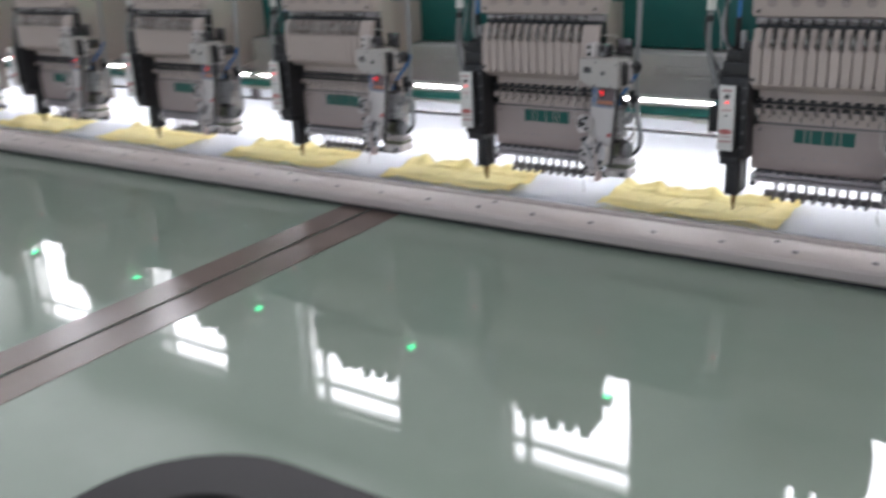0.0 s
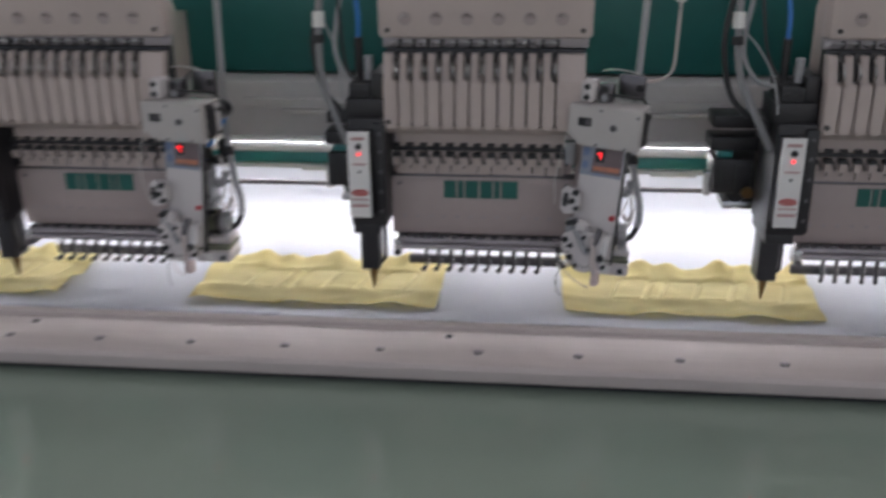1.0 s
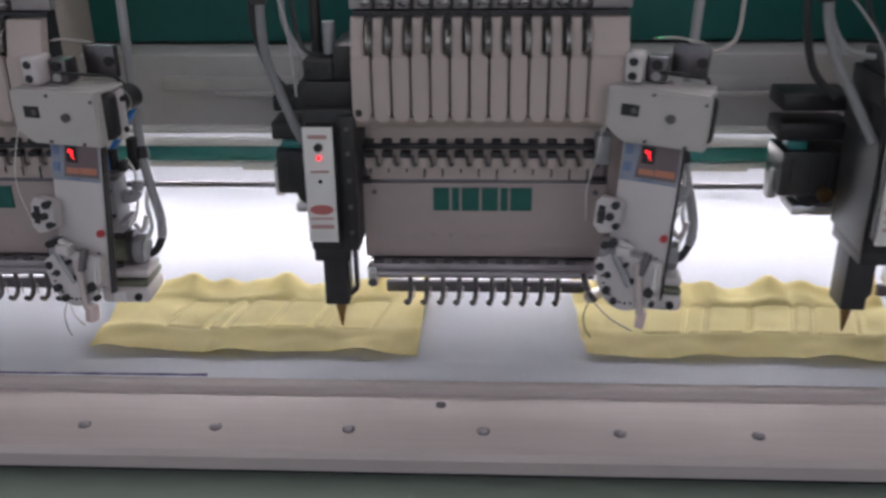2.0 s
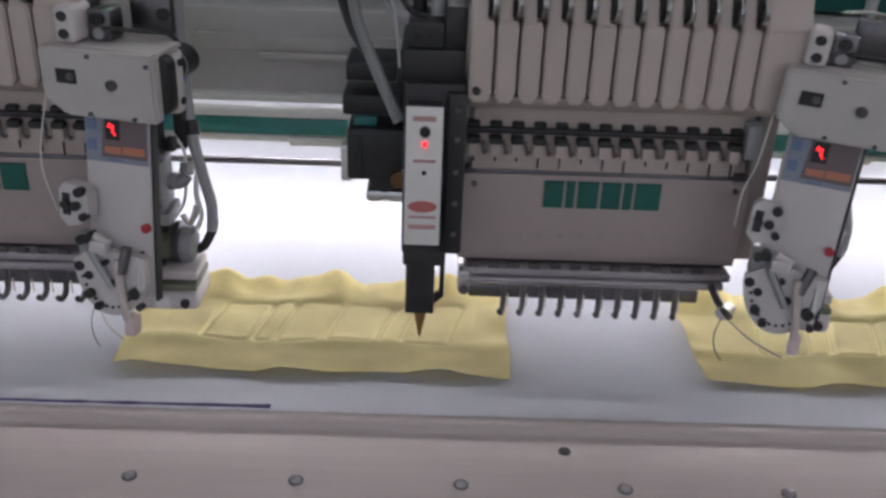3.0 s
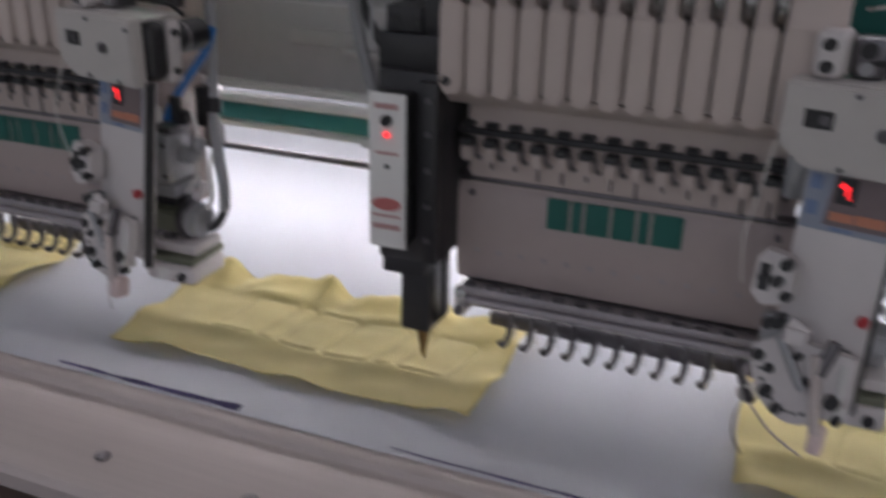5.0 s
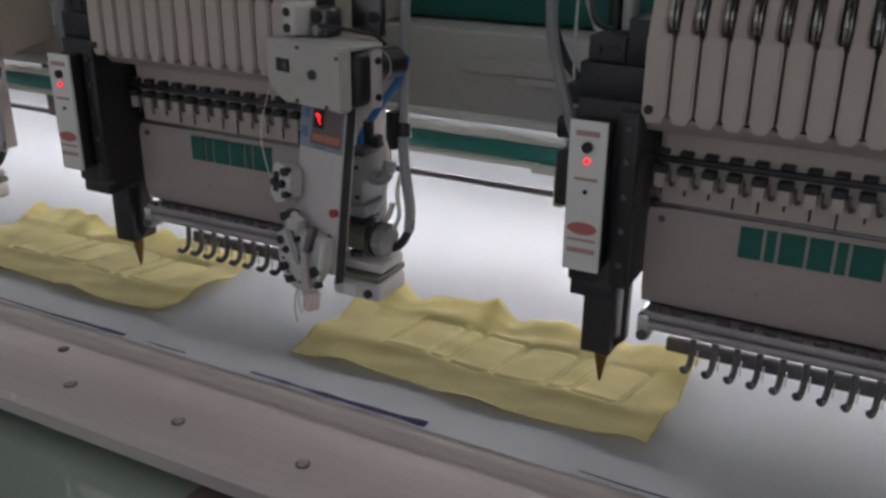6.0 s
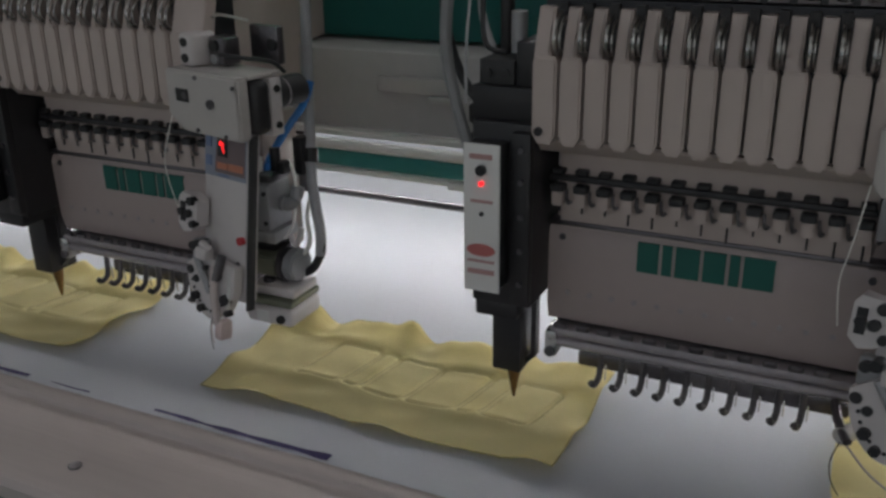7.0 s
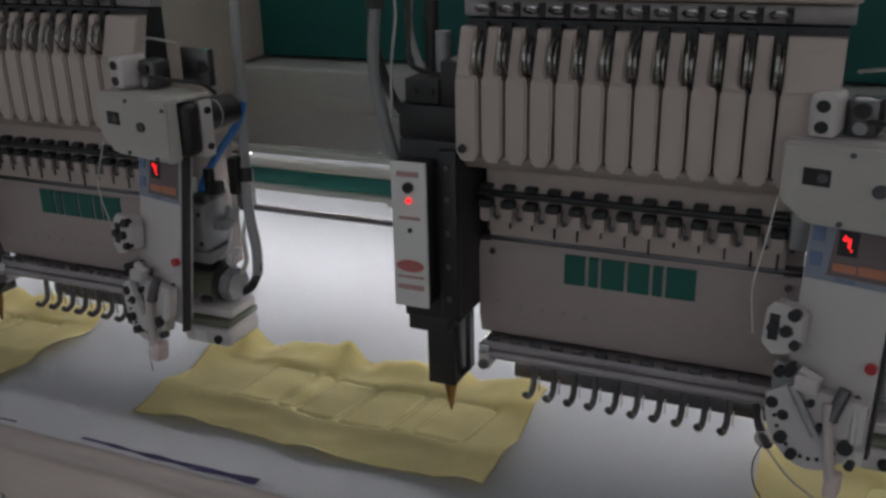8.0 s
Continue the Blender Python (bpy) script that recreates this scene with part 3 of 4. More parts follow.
    part("end_knob", rod((0.0285, -.0200, .9110), (0.0285, -.0060, .9110), .0033, n=10), M_DARKSTEEL, h)
    SHIFT.y = 0.0
    for i in range(10):
        x = 0.0565 + .0130 * i
        bm = B()
        tube(bm, [(x, .0010, .9180), (x, -.0005, .8970), (x - .0004, -.0025, .8915), (x - .0016, -.0068, .8894), (x - .0030, -.0092, .8918)], .0020, n=8, k=4)
        part("presser_foot", bm, M_DARKSTEEL, h, "dark hooked presser foot")
        part("needle", rod((x + .003, .001, .9000), (x + .003, .001, .890), .0005, n=5), M_STEEL, h)
    return h


# ---------------------------------------------------------------- laser unit beside each head
def laser_unit():
    u = root("laser_unit", 0.0, -0.03, 0.94, "black laser cutting unit with white label strip", "laser cutter", "laser units")
    SHIFT.y = 0.0120
    bm = B()
    box(bm, -.0125, .0235, -.0500, .0180, .9480, 1.0560, bev=.0015)
    body = part("body", bm, M_BLACK, u)
    part("fin", boxed(.0130, .0240, -.0555, -.0485, .9520, 1.0520, bev=.001), M_BLACK, body)
    for z in (.965, .985, 1.005, 1.025, 1.043):
        part("screw", rod((.0190, -.0570, z), (.0190, -.0550, z), .0017, n=8), M_DARKSTEEL, body)
    bm = B()
    box(bm, -.0145, .0225, -.0450, .0150, 1.0550, 1.0740, bev=.001)
    box(bm, .0100, .0225, -.0420, .0120, 1.0735, 1.0980, bev=.001)
    part("cap", bm, M_BLACK, u)
    cb = part("connector_block", boxed(-.0110, .0095, -.0430, .0080, 1.0745, 1.0880, bev=.001), M_RUBBER, u, "dark grey connector block")
    for x in (-.0060, .0045):
        part("screw", rod((x, -.0445, 1.0810), (x, -.0425, 1.0810), .0026, n=10), M_BLACK, cb)
    part("side_flange", boxed(-.0180, -.0128, -.0250, .0100, 1.0300, 1.0500, bev=.001), M_BLACK, u)
    part("step", boxed(-.0115, .0150, -.0480, .0120, .9380, .9490, bev=.0015), M_BLACK, u)
    SHIFT.y = 0.0
    part("nozzle_block", boxed(-.0100, .0090, -.0130, .0130, .8900, .9420, bev=.0012), M_BLACK, u)
    bm = B()
    prism(bm, [(.0125, .9450), (.0155, .9450), (.0155, .8990), (.0092, .8930), (.0092, .8975), (.0125, .9010)], -.004, .003, "y")
    part("nozzle_spur", bm, M_BLACK, u)
    part("nozzle_tip", rod((0, 0, .8905), (0, 0, .8820), .0045, .0040, n=16), M_BRASS, u, "dull brass nozzle tip")
    part("nozzle_point", rod((0, 0, .8825), (0, 0, .8650), .0040, .0007, n=16), M_BRASS, u, "dull brass nozzle tip")
    SHIFT.y = 0.0120
    part("label_backing", boxed(-.0100, .0100, -.0635, -.0500, .9625, 1.0460, bev=.0008), M_BLACK, u)
    lab = part("label_strip", boxed(-.0105, .0105, -.0660, -.0637, .9615, 1.0470, bev=.0006), M_WHITE, u, "white printed label strip")
    part("text_bar", boxed(-.0065, .0065, -.0668, -.0659, 1.0390, 1.0418), M_PALERED, lab, "red print")
    part("button", rod((.0004, -.0685, 1.0330), (.0004, -.0655, 1.0330), .0030, n=14), M_BLACK, lab)
    part("power_lamp", rod((.0004, -.0680, 1.0255), (.0004, -.0655, 1.0255), .0014, n=12), M_LED, lab, "glowing red lamp")
    part("text_bar", boxed(-.0060, .0068, -.0668, -.0659, 1.0145, 1.0160), M_PALERED, lab, "red print")
    part("small_hole", rod((.0004, -.0668, 1.0080), (.0004, -.0655, 1.0080), .0014, n=10), M_BLACK, lab)
    bm = B()
    cyl(bm, (0, -.0668, 0), (0, -.0658, 0), .0085, n=24)
    for v in bm.verts:
        v.co.z = .9868 + v.co.z * 0.42
    part("oval_mark", bm, M_RED, lab, "red oval mark")
    for z0, z1 in ((.9795, .9808), (.9725, .9752)):
        part("text_bar", boxed(-.0080, .0080, -.0668, -.0659, z0, z1), M_PALERED, lab, "red print")
    SHIFT.y = 0.0
    # stepper motor and bracket behind the unit
    bm = B()
    box(bm, -.0530, .0100, .0380, .0800, .9640, 1.0010, bev=.003)
    mot = part("motor", bm, M_BLACK, u)
    part("gear", rod((-.0170, .0330, .9670), (-.0170, .0400, .9670), .0060, n=16), M_BRASS, mot)
    part("motor_foot", boxed(-.0400, .0050, .0400, .0750, .9470, .9560, bev=.003), M_STEEL, mot)
    for x in (-.045, -.030, -.015):
        part("rib", boxed(x, x + .002, .0365, .0379, .9680, .9960), M_RUBBER, mot)
    part("plug", boxed(-.0480, -.0330, .0440, .0600, 1.0012, 1.0075, bev=.001), M_DRIVE, mot, "teal plug")
    part("slide_plate", boxed(-.1050, -.0535, .1240, .1330, .9555, .9625, bev=.001), M_WHITE, mot, "pale sliding plate")
    part("motor_drum", rod((-.0270, .0400, .9660), (-.0270, .0700, .9660), .0110, n=18), M_BLACK, mot)
    part("clamp", boxed(-.0580, -.0500, .0500, .0620, .9580, .9850, bev=.002), M_STEEL, mot)
    # hoses
    part("air_hose", hose([(-.045, .020, 1.200), (-.047, .010, 1.130), (-.043, -.005, 1.090), (-.030, -.020, 1.060), (-.0150, -.030, 1.030)], .0036, n=8, k=6), M_DARKHOSE, u, "dark grey ribbed hose")
    part("wire", hose([(-.030, .02, 1.20), (-.022, .0, 1.12), (-.012, -.02, 1.095), (.000, -.02, 1.090)], .0016, n=6, k=6), M_RUBBER, u)
    part("wire", hose([(-.048, .03, 1.14), (-.030, .0, 1.12), (-.019, -.03, 1.095), (-.015, -.040, 1.065)], .0009, n=6, k=6), M_HOSE, u, "thin grey wire")
    part("cable", hose([(-.036, .040, 1.210), (-.052, .030, 1.150), (-.056, .020, 1.110), (-.046, .020, 1.070), (-.028, .015, 1.050)], .0030, n=7, k=6), M_RUBBER, u, "black cable")
    part("cable", hose([(-.020, .045, 1.210), (-.032, .035, 1.150), (-.036, .030, 1.110), (-.024, .020, 1.085), (-.010, .000, 1.083)], .0024, n=7, k=6), M_HOSE, u, "grey cable")
    part("hose_clamp", rod((-.0475, .009, 1.128), (-.0472, .008, 1.120), .0056, n=12), M_RUBBER, u)
    part("fitting", rod((-.047, .012, 1.150), (-.047, .010, 1.135), .0060, n=12), M_PALEWIRE, u)
    part("junction_box", boxed(-.0560, .0000, .0450, .0800, 1.0080, 1.0220, bev=.002), M_BLACK, u)
    part("junction_box", boxed(-.0540, .0000, .0500, .0900, 1.0300, 1.0430, bev=.002), M_BLACK, u)
    part("fitting", rod((.006, -.015, 1.090), (.006, -.015, 1.112), .0045, n=12), M_GREYMOTOR, u)
    part("air_line", hose([(-.005, -.005, 1.126), (-.005, -.003, 1.150), (-.009, .004, 1.180), (-.012, .010, 1.215)], .0024, n=8, k=4), M_BLUE, u, "blue air line")
    part("fitting", rod((-.005, -.005, 1.088), (-.005, -.005, 1.128), .0040, n=12), M_BLACK, u)
    return u


# ---------------------------------------------------------------- sequin feeder at the other side of each head
def prism_part(pts, y0, y1, m):
    bm = B()
    for v in prism(bm, pts, y0, y1, "y"):
        v.co = m @ v.co
    return bm


def sequin_feeder():
    s = root("sequin_feeder", 0.23, -0.05, 0.93, "white sequin feeding device with dark screws and glowing display", "sequin feeder", "sequin feeders")
    lean = Matrix.Translation((.2035, -.050, 1.035)) @ Matrix.Rotation(radians(-8), 4, "X") @ Matrix.Diagonal((.775, 1, 1, 1)) @ Matrix.Translation((-.1975, .059, -1.032))
    def turned(px, py, scale):
        global TWIST
        TWIST = Matrix.Translation((px, py, 0)) @ Matrix.Rotation(radians(-13), 4, "Z") @ Matrix.Diagonal((scale, 1, 1, 1)) @ Matrix.Translation((-px, -py, 0))

    SHIFT.y, SHIFT.z = 0.0115, 0.0025
    turned(.2560, -.0715, 1.10)
    bm = B()
    prism(bm, [(.1945, 1.0440), (.2060, 1.0345), (.2560, 1.0345), (.2560, 1.0720), (.1945, 1.0720)], -.0830, -.0740, "y")
    bmesh.ops.bevel(bm, geom=bm.edges[:], offset=.0014, segments=2, affect="EDGES")
    bx = part("gear_box", bm, M_BOX, s)
    part("lid", boxed(.1950, .2555, -.0735, -.0480, 1.0695, 1.0722, bev=.0008), M_BOX, bx)
    part("slot", boxed(.2035, .2145, -.0836, -.0820, 1.0530, 1.0610, bev=.0003, seg=1), M_BLACK, bx, "dark slot")
    part("slot_pin", rod((.2115, -.0842, 1.0570), (.2115, -.0830, 1.0570), .0022, n=12), M_DARKSTEEL, bx)
    part("screw", rod((.2335, -.0846, 1.0545), (.2335, -.0825, 1.0545), .0030, n=12), M_DARKSTEEL, bx)
    for x, z in ((.2200, 1.0370), (.2440, 1.0365), (.2220, 1.0690), (.2530, 1.0665)):
        part("screw", rod((x, -.0840, z), (x, -.0825, z), .0013, n=8), M_DARKSTEEL, bx)
    part("gear_case", boxed(.2000, .2585, -.0735, -.0590, 1.0360, 1.0690, bev=.005, seg=3), M_BLACK, s, "black rounded gear case")
    bp = part("back_plate", boxed(.2020, .2560, -.0585, -.0485, 1.0330, 1.0690, bev=.002), M_FEED, s)
    for z in (1.0400, 1.0620):
        part("screw", rod((.2560, -.0535, z), (.2572, -.0535, z), .0022, n=10), M_BLACK, bp)
    mo = part("rear_motor", rod((.2440, -.0480, 1.0560), (.2440, -.0240, 1.0560), .0095, n=20), M_BLACK, s, "black round motor")
    part("motor_ring", rod((.2440, -.0400, 1.0560), (.2440, -.0388, 1.0560), .0098, n=20), M_TRIM, mo, "bright metal ring")
    # block with two dark holes above the box
    ab = part("adjuster", boxed(.2010, .2125, -.0760, -.0560, 1.0728, 1.0930, bev=.003, seg=3), M_FEED, s)
    for z in (1.0780, 1.0875):
        part("hole", rod((.2068, -.0768, z), (.2068, -.0750, z), .0028, n=14), M_BLACK, ab, "dark hole")
    ub = part("upper_bracket", boxed(.2130, .2260, -.0640, -.0500, 1.0728, 1.0900, bev=.002), M_DARKSTEEL, s)
    part("cap", rod((.2195, -.0660, 1.0850), (.2195, -.0635, 1.0850), .0036, n=14), M_BLACK, ub)
    part("cap", rod((.2195, -.0660, 1.0770), (.2195, -.0635, 1.0770), .0030, n=14), M_GREYMOTOR, ub)
    tp = part("carrier_plate", boxed(.2250, .2480, -.0420, -.0360, 1.0730, 1.0960, bev=.0015), M_DARKSTEEL, s)
    part("screw", rod((.2440, -.0435, 1.0850), (.2440, -.0415, 1.0850), .0036, n=14), M_BLACK, tp)
    part("bowed_cable", hose([(.2130, -.0560, 1.0760), (.2240, -.0640, 1.0800), (.2400, -.0600, 1.0790), (.2480, -.0480, 1.0760), (.2500, -.0400, 1.0690)], .0013, n=7, k=5), M_RUBBER, s)
    part("clip_wire", hose([(.215, -.06, 1.101), (.228, -.065, 1.104), (.245, -.06, 1.1015)], .0009, n=6, k=5), M_STEEL, s)
    turned(.2430, -.0600, 1.03)
    # leaning front panel
    SHIFT.y, SHIFT.z = 0.0, 0.0
    pl = part("front_panel", boxed(.1975, .2485, -.0600, -.0500, .9250, 1.0325, bev=.0012, m=lean), M_FEED, s)
    part("side_plate", boxed(.2487, .2507, -.0595, -.0530, .9200, 1.0325, bev=.0006, m=lean), M_RUBBER, s)
    st = part("sticker", boxed(.1985, .2475, -.0606, -.0598, 1.0030, 1.0318, m=lean), M_LABEL, pl, "blue-grey sticker")
    part("display_film", prism_part([(.2110, 1.0060), (.2468, 1.0060), (.2468, 1.0312), (.2135, 1.0312)], -.0609, -.0604, lean), M_PANEL, st, "smoky film round the display")
    for x0, x1, z0, z1, mm in ((.2005, .2070, 1.0215, 1.0280, M_LABEL2), (.2005, .2070, 1.0095, 1.0160, M_LABEL2), (.2140, .2270, 1.0085, 1.0125, M_ORANGE), (.2280, .2450, 1.0085, 1.0130, M_ORANGE)):
        part("print_bar", boxed(x0, x1, -.0613, -.0606, z0, z1, m=lean), mm, st, "printed colour block")
    for x0, x1 in ((.2160, .2225), (.2235, .2275)):
        part("print_bar", boxed(x0, x1, -.0612, -.0604, 1.0040, 1.0054, m=lean), M_LABEL2, st, "printed colour block")
    part("display", boxed(.2150, .2260, -.0614, -.0607, 1.0165, 1.0285, m=lean), M_BLACK, st, "dark display window")
    for a in ((.2175, .2220, 1.0237, 1.0250), (.2205, .2219, 1.0205, 1.0235), (.2180, .2190, 1.0237, 1.0262), (.2222, .2232, 1.0190, 1.0202)):
        part("digit_segment", boxed(a[0], a[1], -.0618, -.0608, a[2], a[3], m=lean), M_LED, st, "glowing red segment")
    part("red_button", rod(lean @ Vector((.2445, -.0630, .9660)), lean @ Vector((.2445, -.0590, .9660)), .0027, n=12), M_REDCAP, pl)
    part("screw", rod(lean @ Vector((.2400, -.0615, .9500)), lean @ Vector((.2400, -.0590, .9500)), .0014, n=8), M_DARKSTEEL, pl)
    # side bracket with dark screws
    br = part("side_bracket", prism_part([(.1835, .9700), (.1900, .9650), (.1985, .9665), (.2060, .9700), (.2060, .9860), (.1990, .9900), (.1880, .9910), (.1840, .9870)], -.0720, -.0620, lean), M_FEED, s)
    part("oblong_hole", boxed(.1865, .1925, -.0728, -.0715, .9720, .9850, bev=.0003, seg=1, m=lean), M_BLACK, br, "dark oblong hole")
    for x, z, r in ((.2010, .9865, .0029), (.1975, .9780, .0028), (.1895, .9785, .0026), (.2035, .9720, .0024)):
        part("screw", rod(lean @ Vector((x, -.0750, z)), lean @ Vector((x, -.0700, z)), r, n=12), M_BLACK, br)
    for x, z, r in ((.1960, .9560, .0028), (.2015, .9575, .0030), (.1945, .9400, .0030), (.2020, .9350, .0026)):
        part("screw", rod(lean @ Vector((x, -.0700, z)), lean @ Vector((x, -.0600, z)), r, n=12), M_BLACK, s)
    part("arm", boxed(.1910, .2060, -.0660, -.0560, .9450, .9600, bev=.002, m=lean), M_GREYMOTOR, s)
    # fan-shaped swinging plate at the foot
    bm = B()
    fan = [(.2190 + .0290 * math.cos(radians(q)), .9440 + .0330 * math.sin(radians(q))) for q in range(180, 325, 10)] + [(.2480, .9330), (.2480, .9500), (.2050, .9520)]
    vs = prism(bm, fan, -.0690, -.0625, "y")
    for v in vs:
        v.co = lean @ v.co
    fan_ob = part("swing_plate", bm, M_FEED, s)
    for q in range(190, 320, 12):
        p = Vector((.2190 + .0235 * math.cos(radians(q)), -.0698, .9440 + .0275 * math.sin(radians(q))))
        part("hole", rod(lean @ p, lean @ (p + Vector((0, .002, 0))), .0010, n=7), M_BLACK, fan_ob)
    for x, z, r in ((.2030, .9240, .0030), (.2105, .9170, .0026), (.2300, .9420, .0030), (.2240, .9340, .0020), (.2400, .9280, .0036), (.2440, .9200, .0022), (.2170, .9450, .0018)):
        part("screw", rod(lean @ Vector((x, -.0725, z)), lean @ Vector((x, -.0680, z)), r, n=12), M_BLACK, fan_ob)
    bm = B()
    tube(bm, [lean @ Vector(p) for p in ((.2270, -.0720, .9480), (.2310, -.0735, .9300), (.2350, -.0735, .9120))], .0024, n=8, k=4)
    part("link", bm, M_ALU, s)
    for p, q, r, mm in (((.2050, -.0715, .9520), (.2230, -.0715, .9300), .0022, M_GREYMOTOR), ((.2350, -.0700, .9560), (.2300, -.0720, .9400), .0030, M_DARKSTEEL),
                        ((.2080, -.0690, .9600), (.2200, -.0690, .9560), .0025, M_FEED), ((.2420, -.0680, .9460), (.2430, -.0700, .9230), .0016, M_STEEL)):
        part("rod_link", rod(lean @ Vector(p), lean @ Vector(q), r, n=10), mm, s)
    part("knuckle", boxed(.2060, .2200, -.0740, -.0660, .9500, .9580, bev=.002, m=lean), M_FEED, s)
    part("cutter_foot", boxed(.2320, .2405, -.0740, -.0640, .9010, .9140, bev=.002, m=lean), M_PINK, s, "pale plastic cutting foot")
    part("needle_eye", rod((.1925, -.0500, .9085), (.1960, -.0380, .9070), .0045, n=16), M_STEEL, s)
    part("feed_arm", hose([(.1830, -.030, .9160), (.1890, -.0430, .9120), (.1970, -.0540, .9085)], .0024, n=8, k=4), M_DARKSTEEL, s)
    part("feed_strip", hose([(.1970, -.054, .9065), (.2120, -.070, .9045), (.2290, -.082, .9045)], .0005, n=6, k=5), M_ALU, s)
    part("loose_thread", hose([(.1930, -.050, .9060), (.1905, -.054, .8960), (.1925, -.057, .8860), (.1980, -.060, .8800)], .0003, n=5, k=5), M_RUBBER, s)
    # drive parts on the outer side
    TWIST.identity()
    SHIFT.x, SHIFT.y, SHIFT.z = 0.0, 0.0, 0.0
    mb = part("motor_block", boxed(.2240, .2430, -.0340, -.0080, .9670, .9990, bev=.0025), M_GREYMOTOR, s)
    for z in (.9730, .9930):
        part("screw", rod((.2400, -.0350, z), (.2400, -.0335, z), .0015, n=8), M_BLACK, mb)
    part("motor_cap", boxed(.2260, .2450, -.0320, -.0100, .9995, 1.0050, bev=.0015), M_DARKSTEEL, mb)
    part("plug", rod((.2300, -.0260, 1.0050), (.2300, -.0260, 1.0140), .0042, n=14), M_PALEWIRE, mb, "white plug")
    part("plug", rod((.2395, -.0180, 1.0050), (.2395, -.0180, 1.0200), .0036, n=12), M_BLACK, mb)
    part("sensor", boxed(.2440, .2500, -.0240, -.0160, 1.0040, 1.0120, bev=.001), M_BLACK, mb)
    part("elbow", hose([(.2425, -.0200, .9840), (.2490, -.0200, .9830), (.2535, -.0190, .9870), (.2550, -.0170, .9950)], .0045, n=10, k=5), M_GREYMOTOR, s, "grey elbow fitting")
    part("elbow_collar", rod((.2440, -.0200, .9838), (.2470, -.0200, .9834), .0056, n=14), M_GREYMOTOR, s)
    part("mount_plate", boxed(.2225, .2450, -.0330, -.0060, .9585, .9665, bev=.001), M_GREYMOTOR, s)
    part("dark_coupling", boxed(.2250, .2420, -.0300, -.0100, .9520, .9580, bev=.001), M_BLACK, s)
    bm = B()
    hexa = [(-.0210 + .0150 * math.cos(radians(q)), .9425 + .0125 * math.sin(radians(q))) for q in range(30, 390, 60)]
    prism(bm, hexa, .2240, .2440)
    bmesh.ops.bevel(bm, geom=bm.edges[:], offset=.0012, segments=2, affect="EDGES")
    hx = part("clutch_housing", bm, M_OLIVE, s, "greyish six-sided clutch housing")
    part("clutch_ring", rod((.2442, -.0210, .9425), (.2475, -.0210, .9425), .0136, n=22), M_DARKSTEEL, hx)
    bm = B()
    prism(bm, [(-.0210 + .0135 * math.cos(radians(q)), .9415 + .0115 * math.sin(radians(q))) for q in range(0, 360, 45)], .2478, .2560)
    bmesh.ops.bevel(bm, geom=bm.edges[:], offset=.0012, segments=2, affect="EDGES")
    part("clutch_cover", bm, M_GREYMOTOR, s)
    part("carriage", boxed(.2250, .2600, -.0380, -.0100, .9235, .9300, bev=.0015), M_FEED, s)
    part("post", rod((.2350, -.0300, .9200), (.2350, -.0300, .9330), .0040, n=12), M_DARKSTEEL, s)
    part("band", boxed(.2240, .2600, -.0420, -.0080, .9180, .9225, bev=.001), M_OLIVE, s, "dark olive band")
    lb = part("lower_block", boxed(.2240, .2610, -.0440, -.0080, .9050, .9175, bev=.0035, seg=3), M_FEED, s)
    part("label", boxed(.2340, .2430, -.0445, -.0435, .9070, .9150), M_WHITE, lb, "pale label")
    part("screw", rod((.2530, -.0462, .9110), (.2530, -.0430, .9110), .0030, n=12), M_BLACK, lb)
    part("lever", hose([(.2500, -.0220, .9620), (.2545, -.0240, .9570), (.2580, -.0240, .9620), (.2600, -.0230, .9690)], .0020, n=7, k=4), M_FEED, s)
    path = [(.2505, .0180, 1.2000), (.2500, .0130, 1.1100), (.2505, .0085, 1.0450), (.2545, .0000, 1.0080), (.2610, -.0080, .9840), (.2660, -.0110, .9640), (.2655, -.0120, .9470), (.2600, -.0140, .9370), (.2520, -.0150, .9330)]
    part("cable", hose(path[:7], .0036, n=9, k=6), M_HOSE, s, "grey sleeved cable")
    part("cable_end", hose(path[6:], .0030, n=8, k=6), M_RUBBER, s, "black end of the cable")
    part("pale_tube", hose([(.2590, -.0060, .9900), (.2570, -.0120, .9740), (.2600, -.0150, .9580), (.2560, -.0170, .9480)], .0016, n=7, k=5), M_PALEWIRE, s, "thin pale tube")
    part("cable_tie", rod((.2530, .0030, 1.0150), (.2548, -.0004, 1.0065), .0051, n=12), M_BLACK, s)
    part("cable_clip", boxed(.2450, .2520, -.0060, .0040, .9990, 1.0240, bev=.001), M_BLACK, s)
    part("wire", hose([(.2480, -.0160, 1.0120), (.2540, -.0180, 1.0000), (.2520, -.0200, .9720), (.2450, -.0220, .9590)], .0010, n=6, k=5), M_PALEWIRE, s, "thin pale wire")
    part("wire", hose([(.2640, -.0100, .9620), (.2690, -.0120, .9560), (.2680, -.0130, .9490), (.2640, -.0130, .9460)], .0007, n=6, k=5), M_RUBBER, s)
    part("air_tube", hose([(.2560, .0040, 1.0600), (.2530, -.0010, 1.0460), (.2440, -.0110, 1.0290), (.2360, -.0190, 1.0120), (.2340, -.0220, 1.0010)], .0026, n=8, k=5), M_BLUE, s, "blue air tube")
    part("sewing_thread", hose([(.1900, -.052, 1.047), (.1860, -.060, 1.020), (.1830, -.056, 1.000), (.1850, -.050, .975)], .0004, n=5, k=5), M_PALEWIRE, s, "pale sewing thread")
    return s


for make in (embroidery_head, laser_unit, sequin_feeder):
    first = make()
    for k in range(FIRST, LAST + 1):
        if k:
            copy_thing(first, pose(first.location.x + PITCH * k, first.location.y, first.location.z))
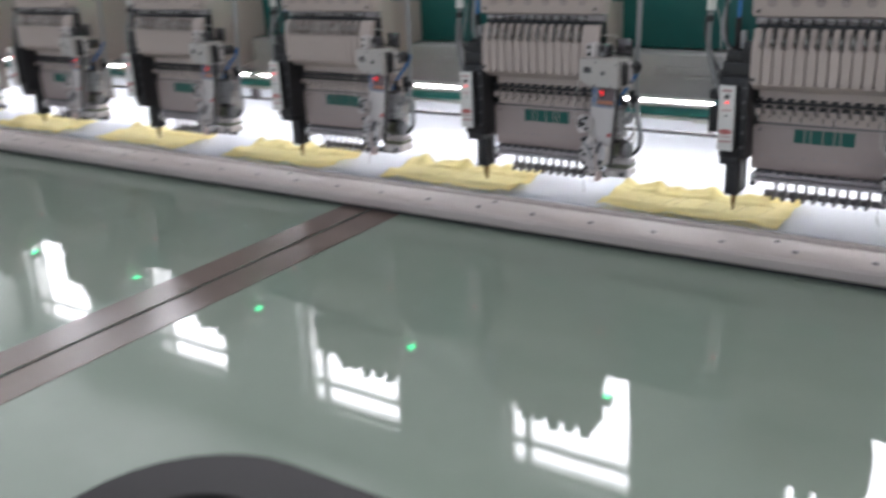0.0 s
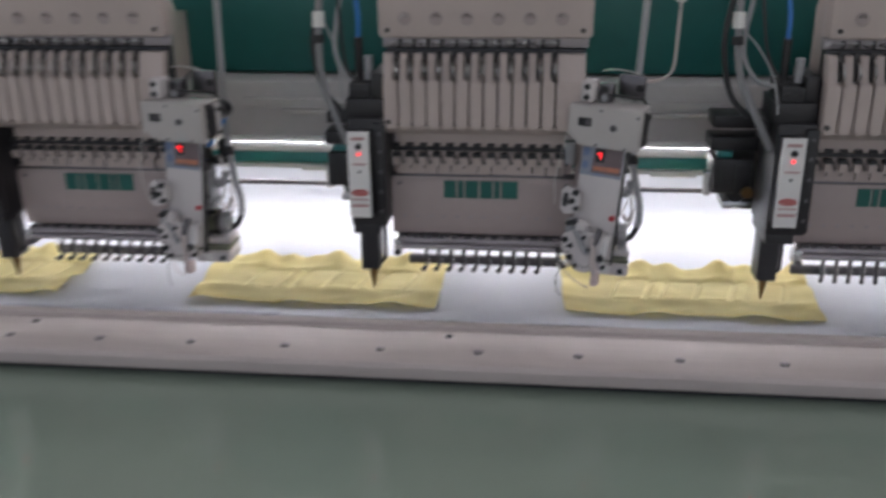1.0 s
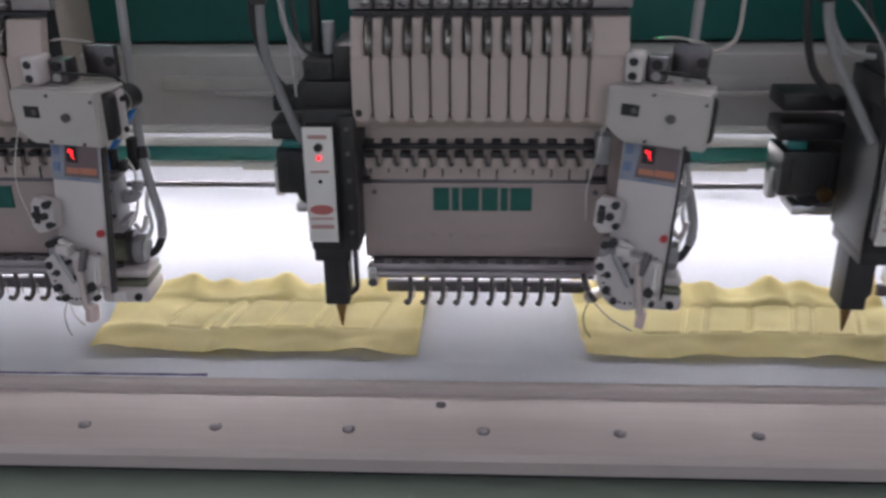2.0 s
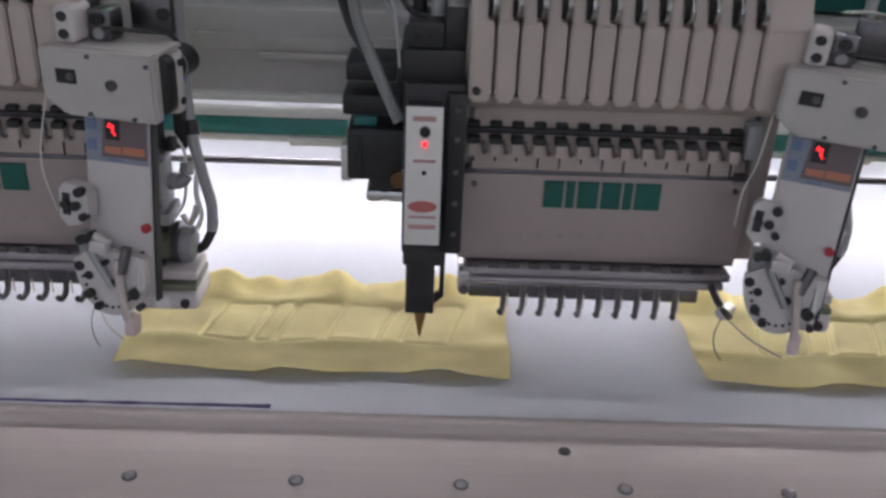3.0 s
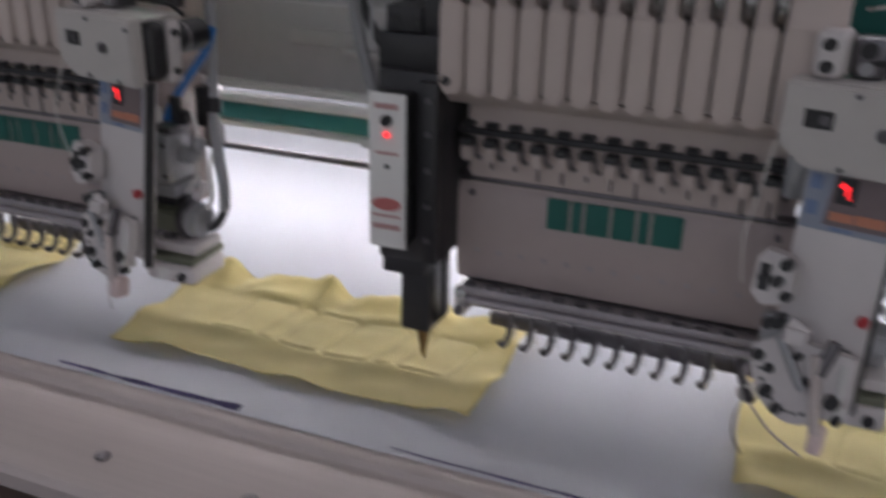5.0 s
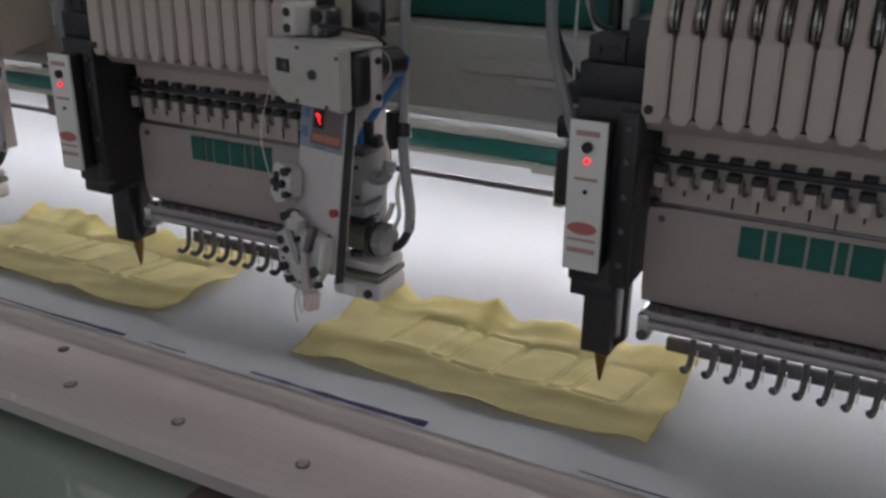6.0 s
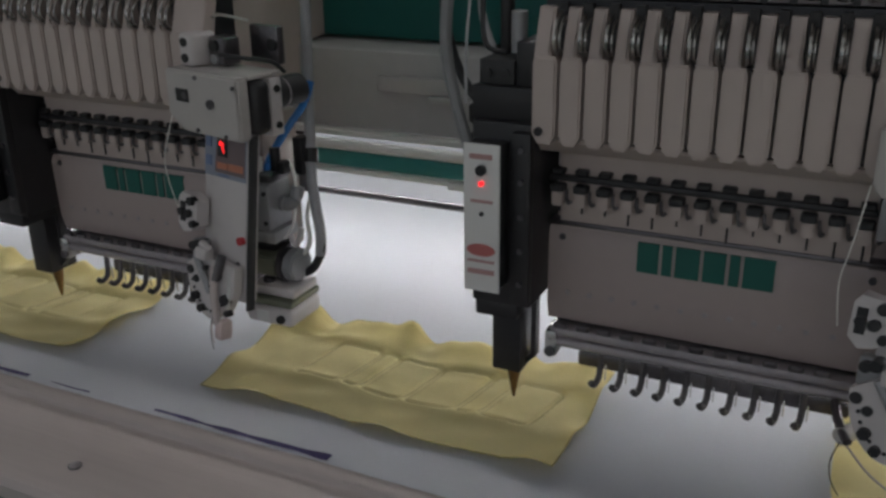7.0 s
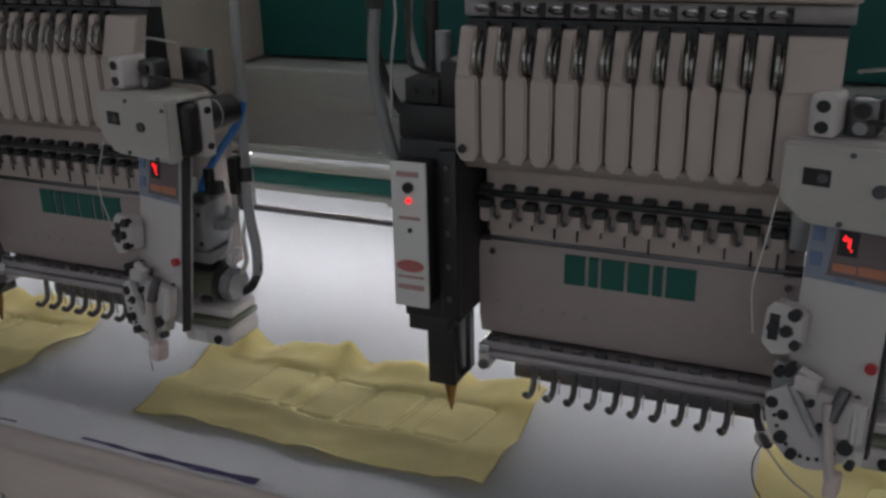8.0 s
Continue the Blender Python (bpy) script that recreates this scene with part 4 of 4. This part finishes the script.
first.rotation_euler = (0, radians(3), radians(-5))    # this feeder is swung out a little further

# hanging check spring with a white ball
sp = root("check_spring", 0.300, 0.0, 1.17, "white ball on a thin hanging steel rod", "thread spring")
bm = B()
bmesh.ops.create_uvsphere(bm, u_segments=16, v_segments=10, radius=.0085, matrix=Matrix.Translation((.300, .02, 1.168)) @ Matrix.Diagonal((1, 1, 1.25, 1)))
part("ball", bm, M_PALEWIRE, sp)
part("rod", hose([(.300, .02, 1.185), (.300, .02, 1.160), (.299, .02, 1.120), (.297, .02, 1.095), (.286, .015, 1.086), (.262, .000, 1.086)], .0016, n=7, k=5), M_ALU, sp)

# ---------------------------------------------------------------- black operating box at the table's front edge
ctrl = root("operating_box", 0.185, -1.12, 0.0, "black rounded plastic operating box at the table edge", "control box")
bm = B()
cr = 0.075


def rounded_rect(x0, x1, y0, y1, r, n=8):
    return [(cx + r * math.cos(radians(q + 90 * i / n)), cy + r * math.sin(radians(q + 90 * i / n)))
            for cx, cy, q in ((x1 - r, y1 - r, 0), (x0 + r, y1 - r, 90), (x0 + r, y0 + r, 180), (x1 - r, y0 + r, 270)) for i in range(n + 1)]


outer = rounded_rect(-.016, .386, -1.29, -.945, cr)
inner = rounded_rect(.022, .348, -1.252, -.983, cr - .034)
zs = 1.0
rings = []
for pts, z in ((outer, 0.900), (outer, zs - .012), ([((x - .185) * .985 + .185, (y + 1.118) * .985 - 1.118) for x, y in outer], zs), (inner, zs), (inner, zs - .030)):
    rings.append([bm.verts.new((x, y, z)) for x, y in pts])
for a, b in zip(rings, rings[1:]):
    for i in range(len(a)):
        bm.faces.new((a[i], a[(i + 1) % len(a)], b[(i + 1) % len(a)], b[i]))
bm.faces.new(rings[-1])
bm.faces.new(list(reversed(rings[0])))
part("housing", bm, M_DULL, ctrl)
part("support", boxed(.145, .225, -1.16, -1.08, 0, 0.899, bev=.004), M_BLACK, ctrl)


def motions():
    for ob in moving:
        base = ob.location.copy()
        walk(ob, [(t, Matrix.Translation(base + Vector((dx, dy, 0)))) for t, dx, dy in PAN])


motions()
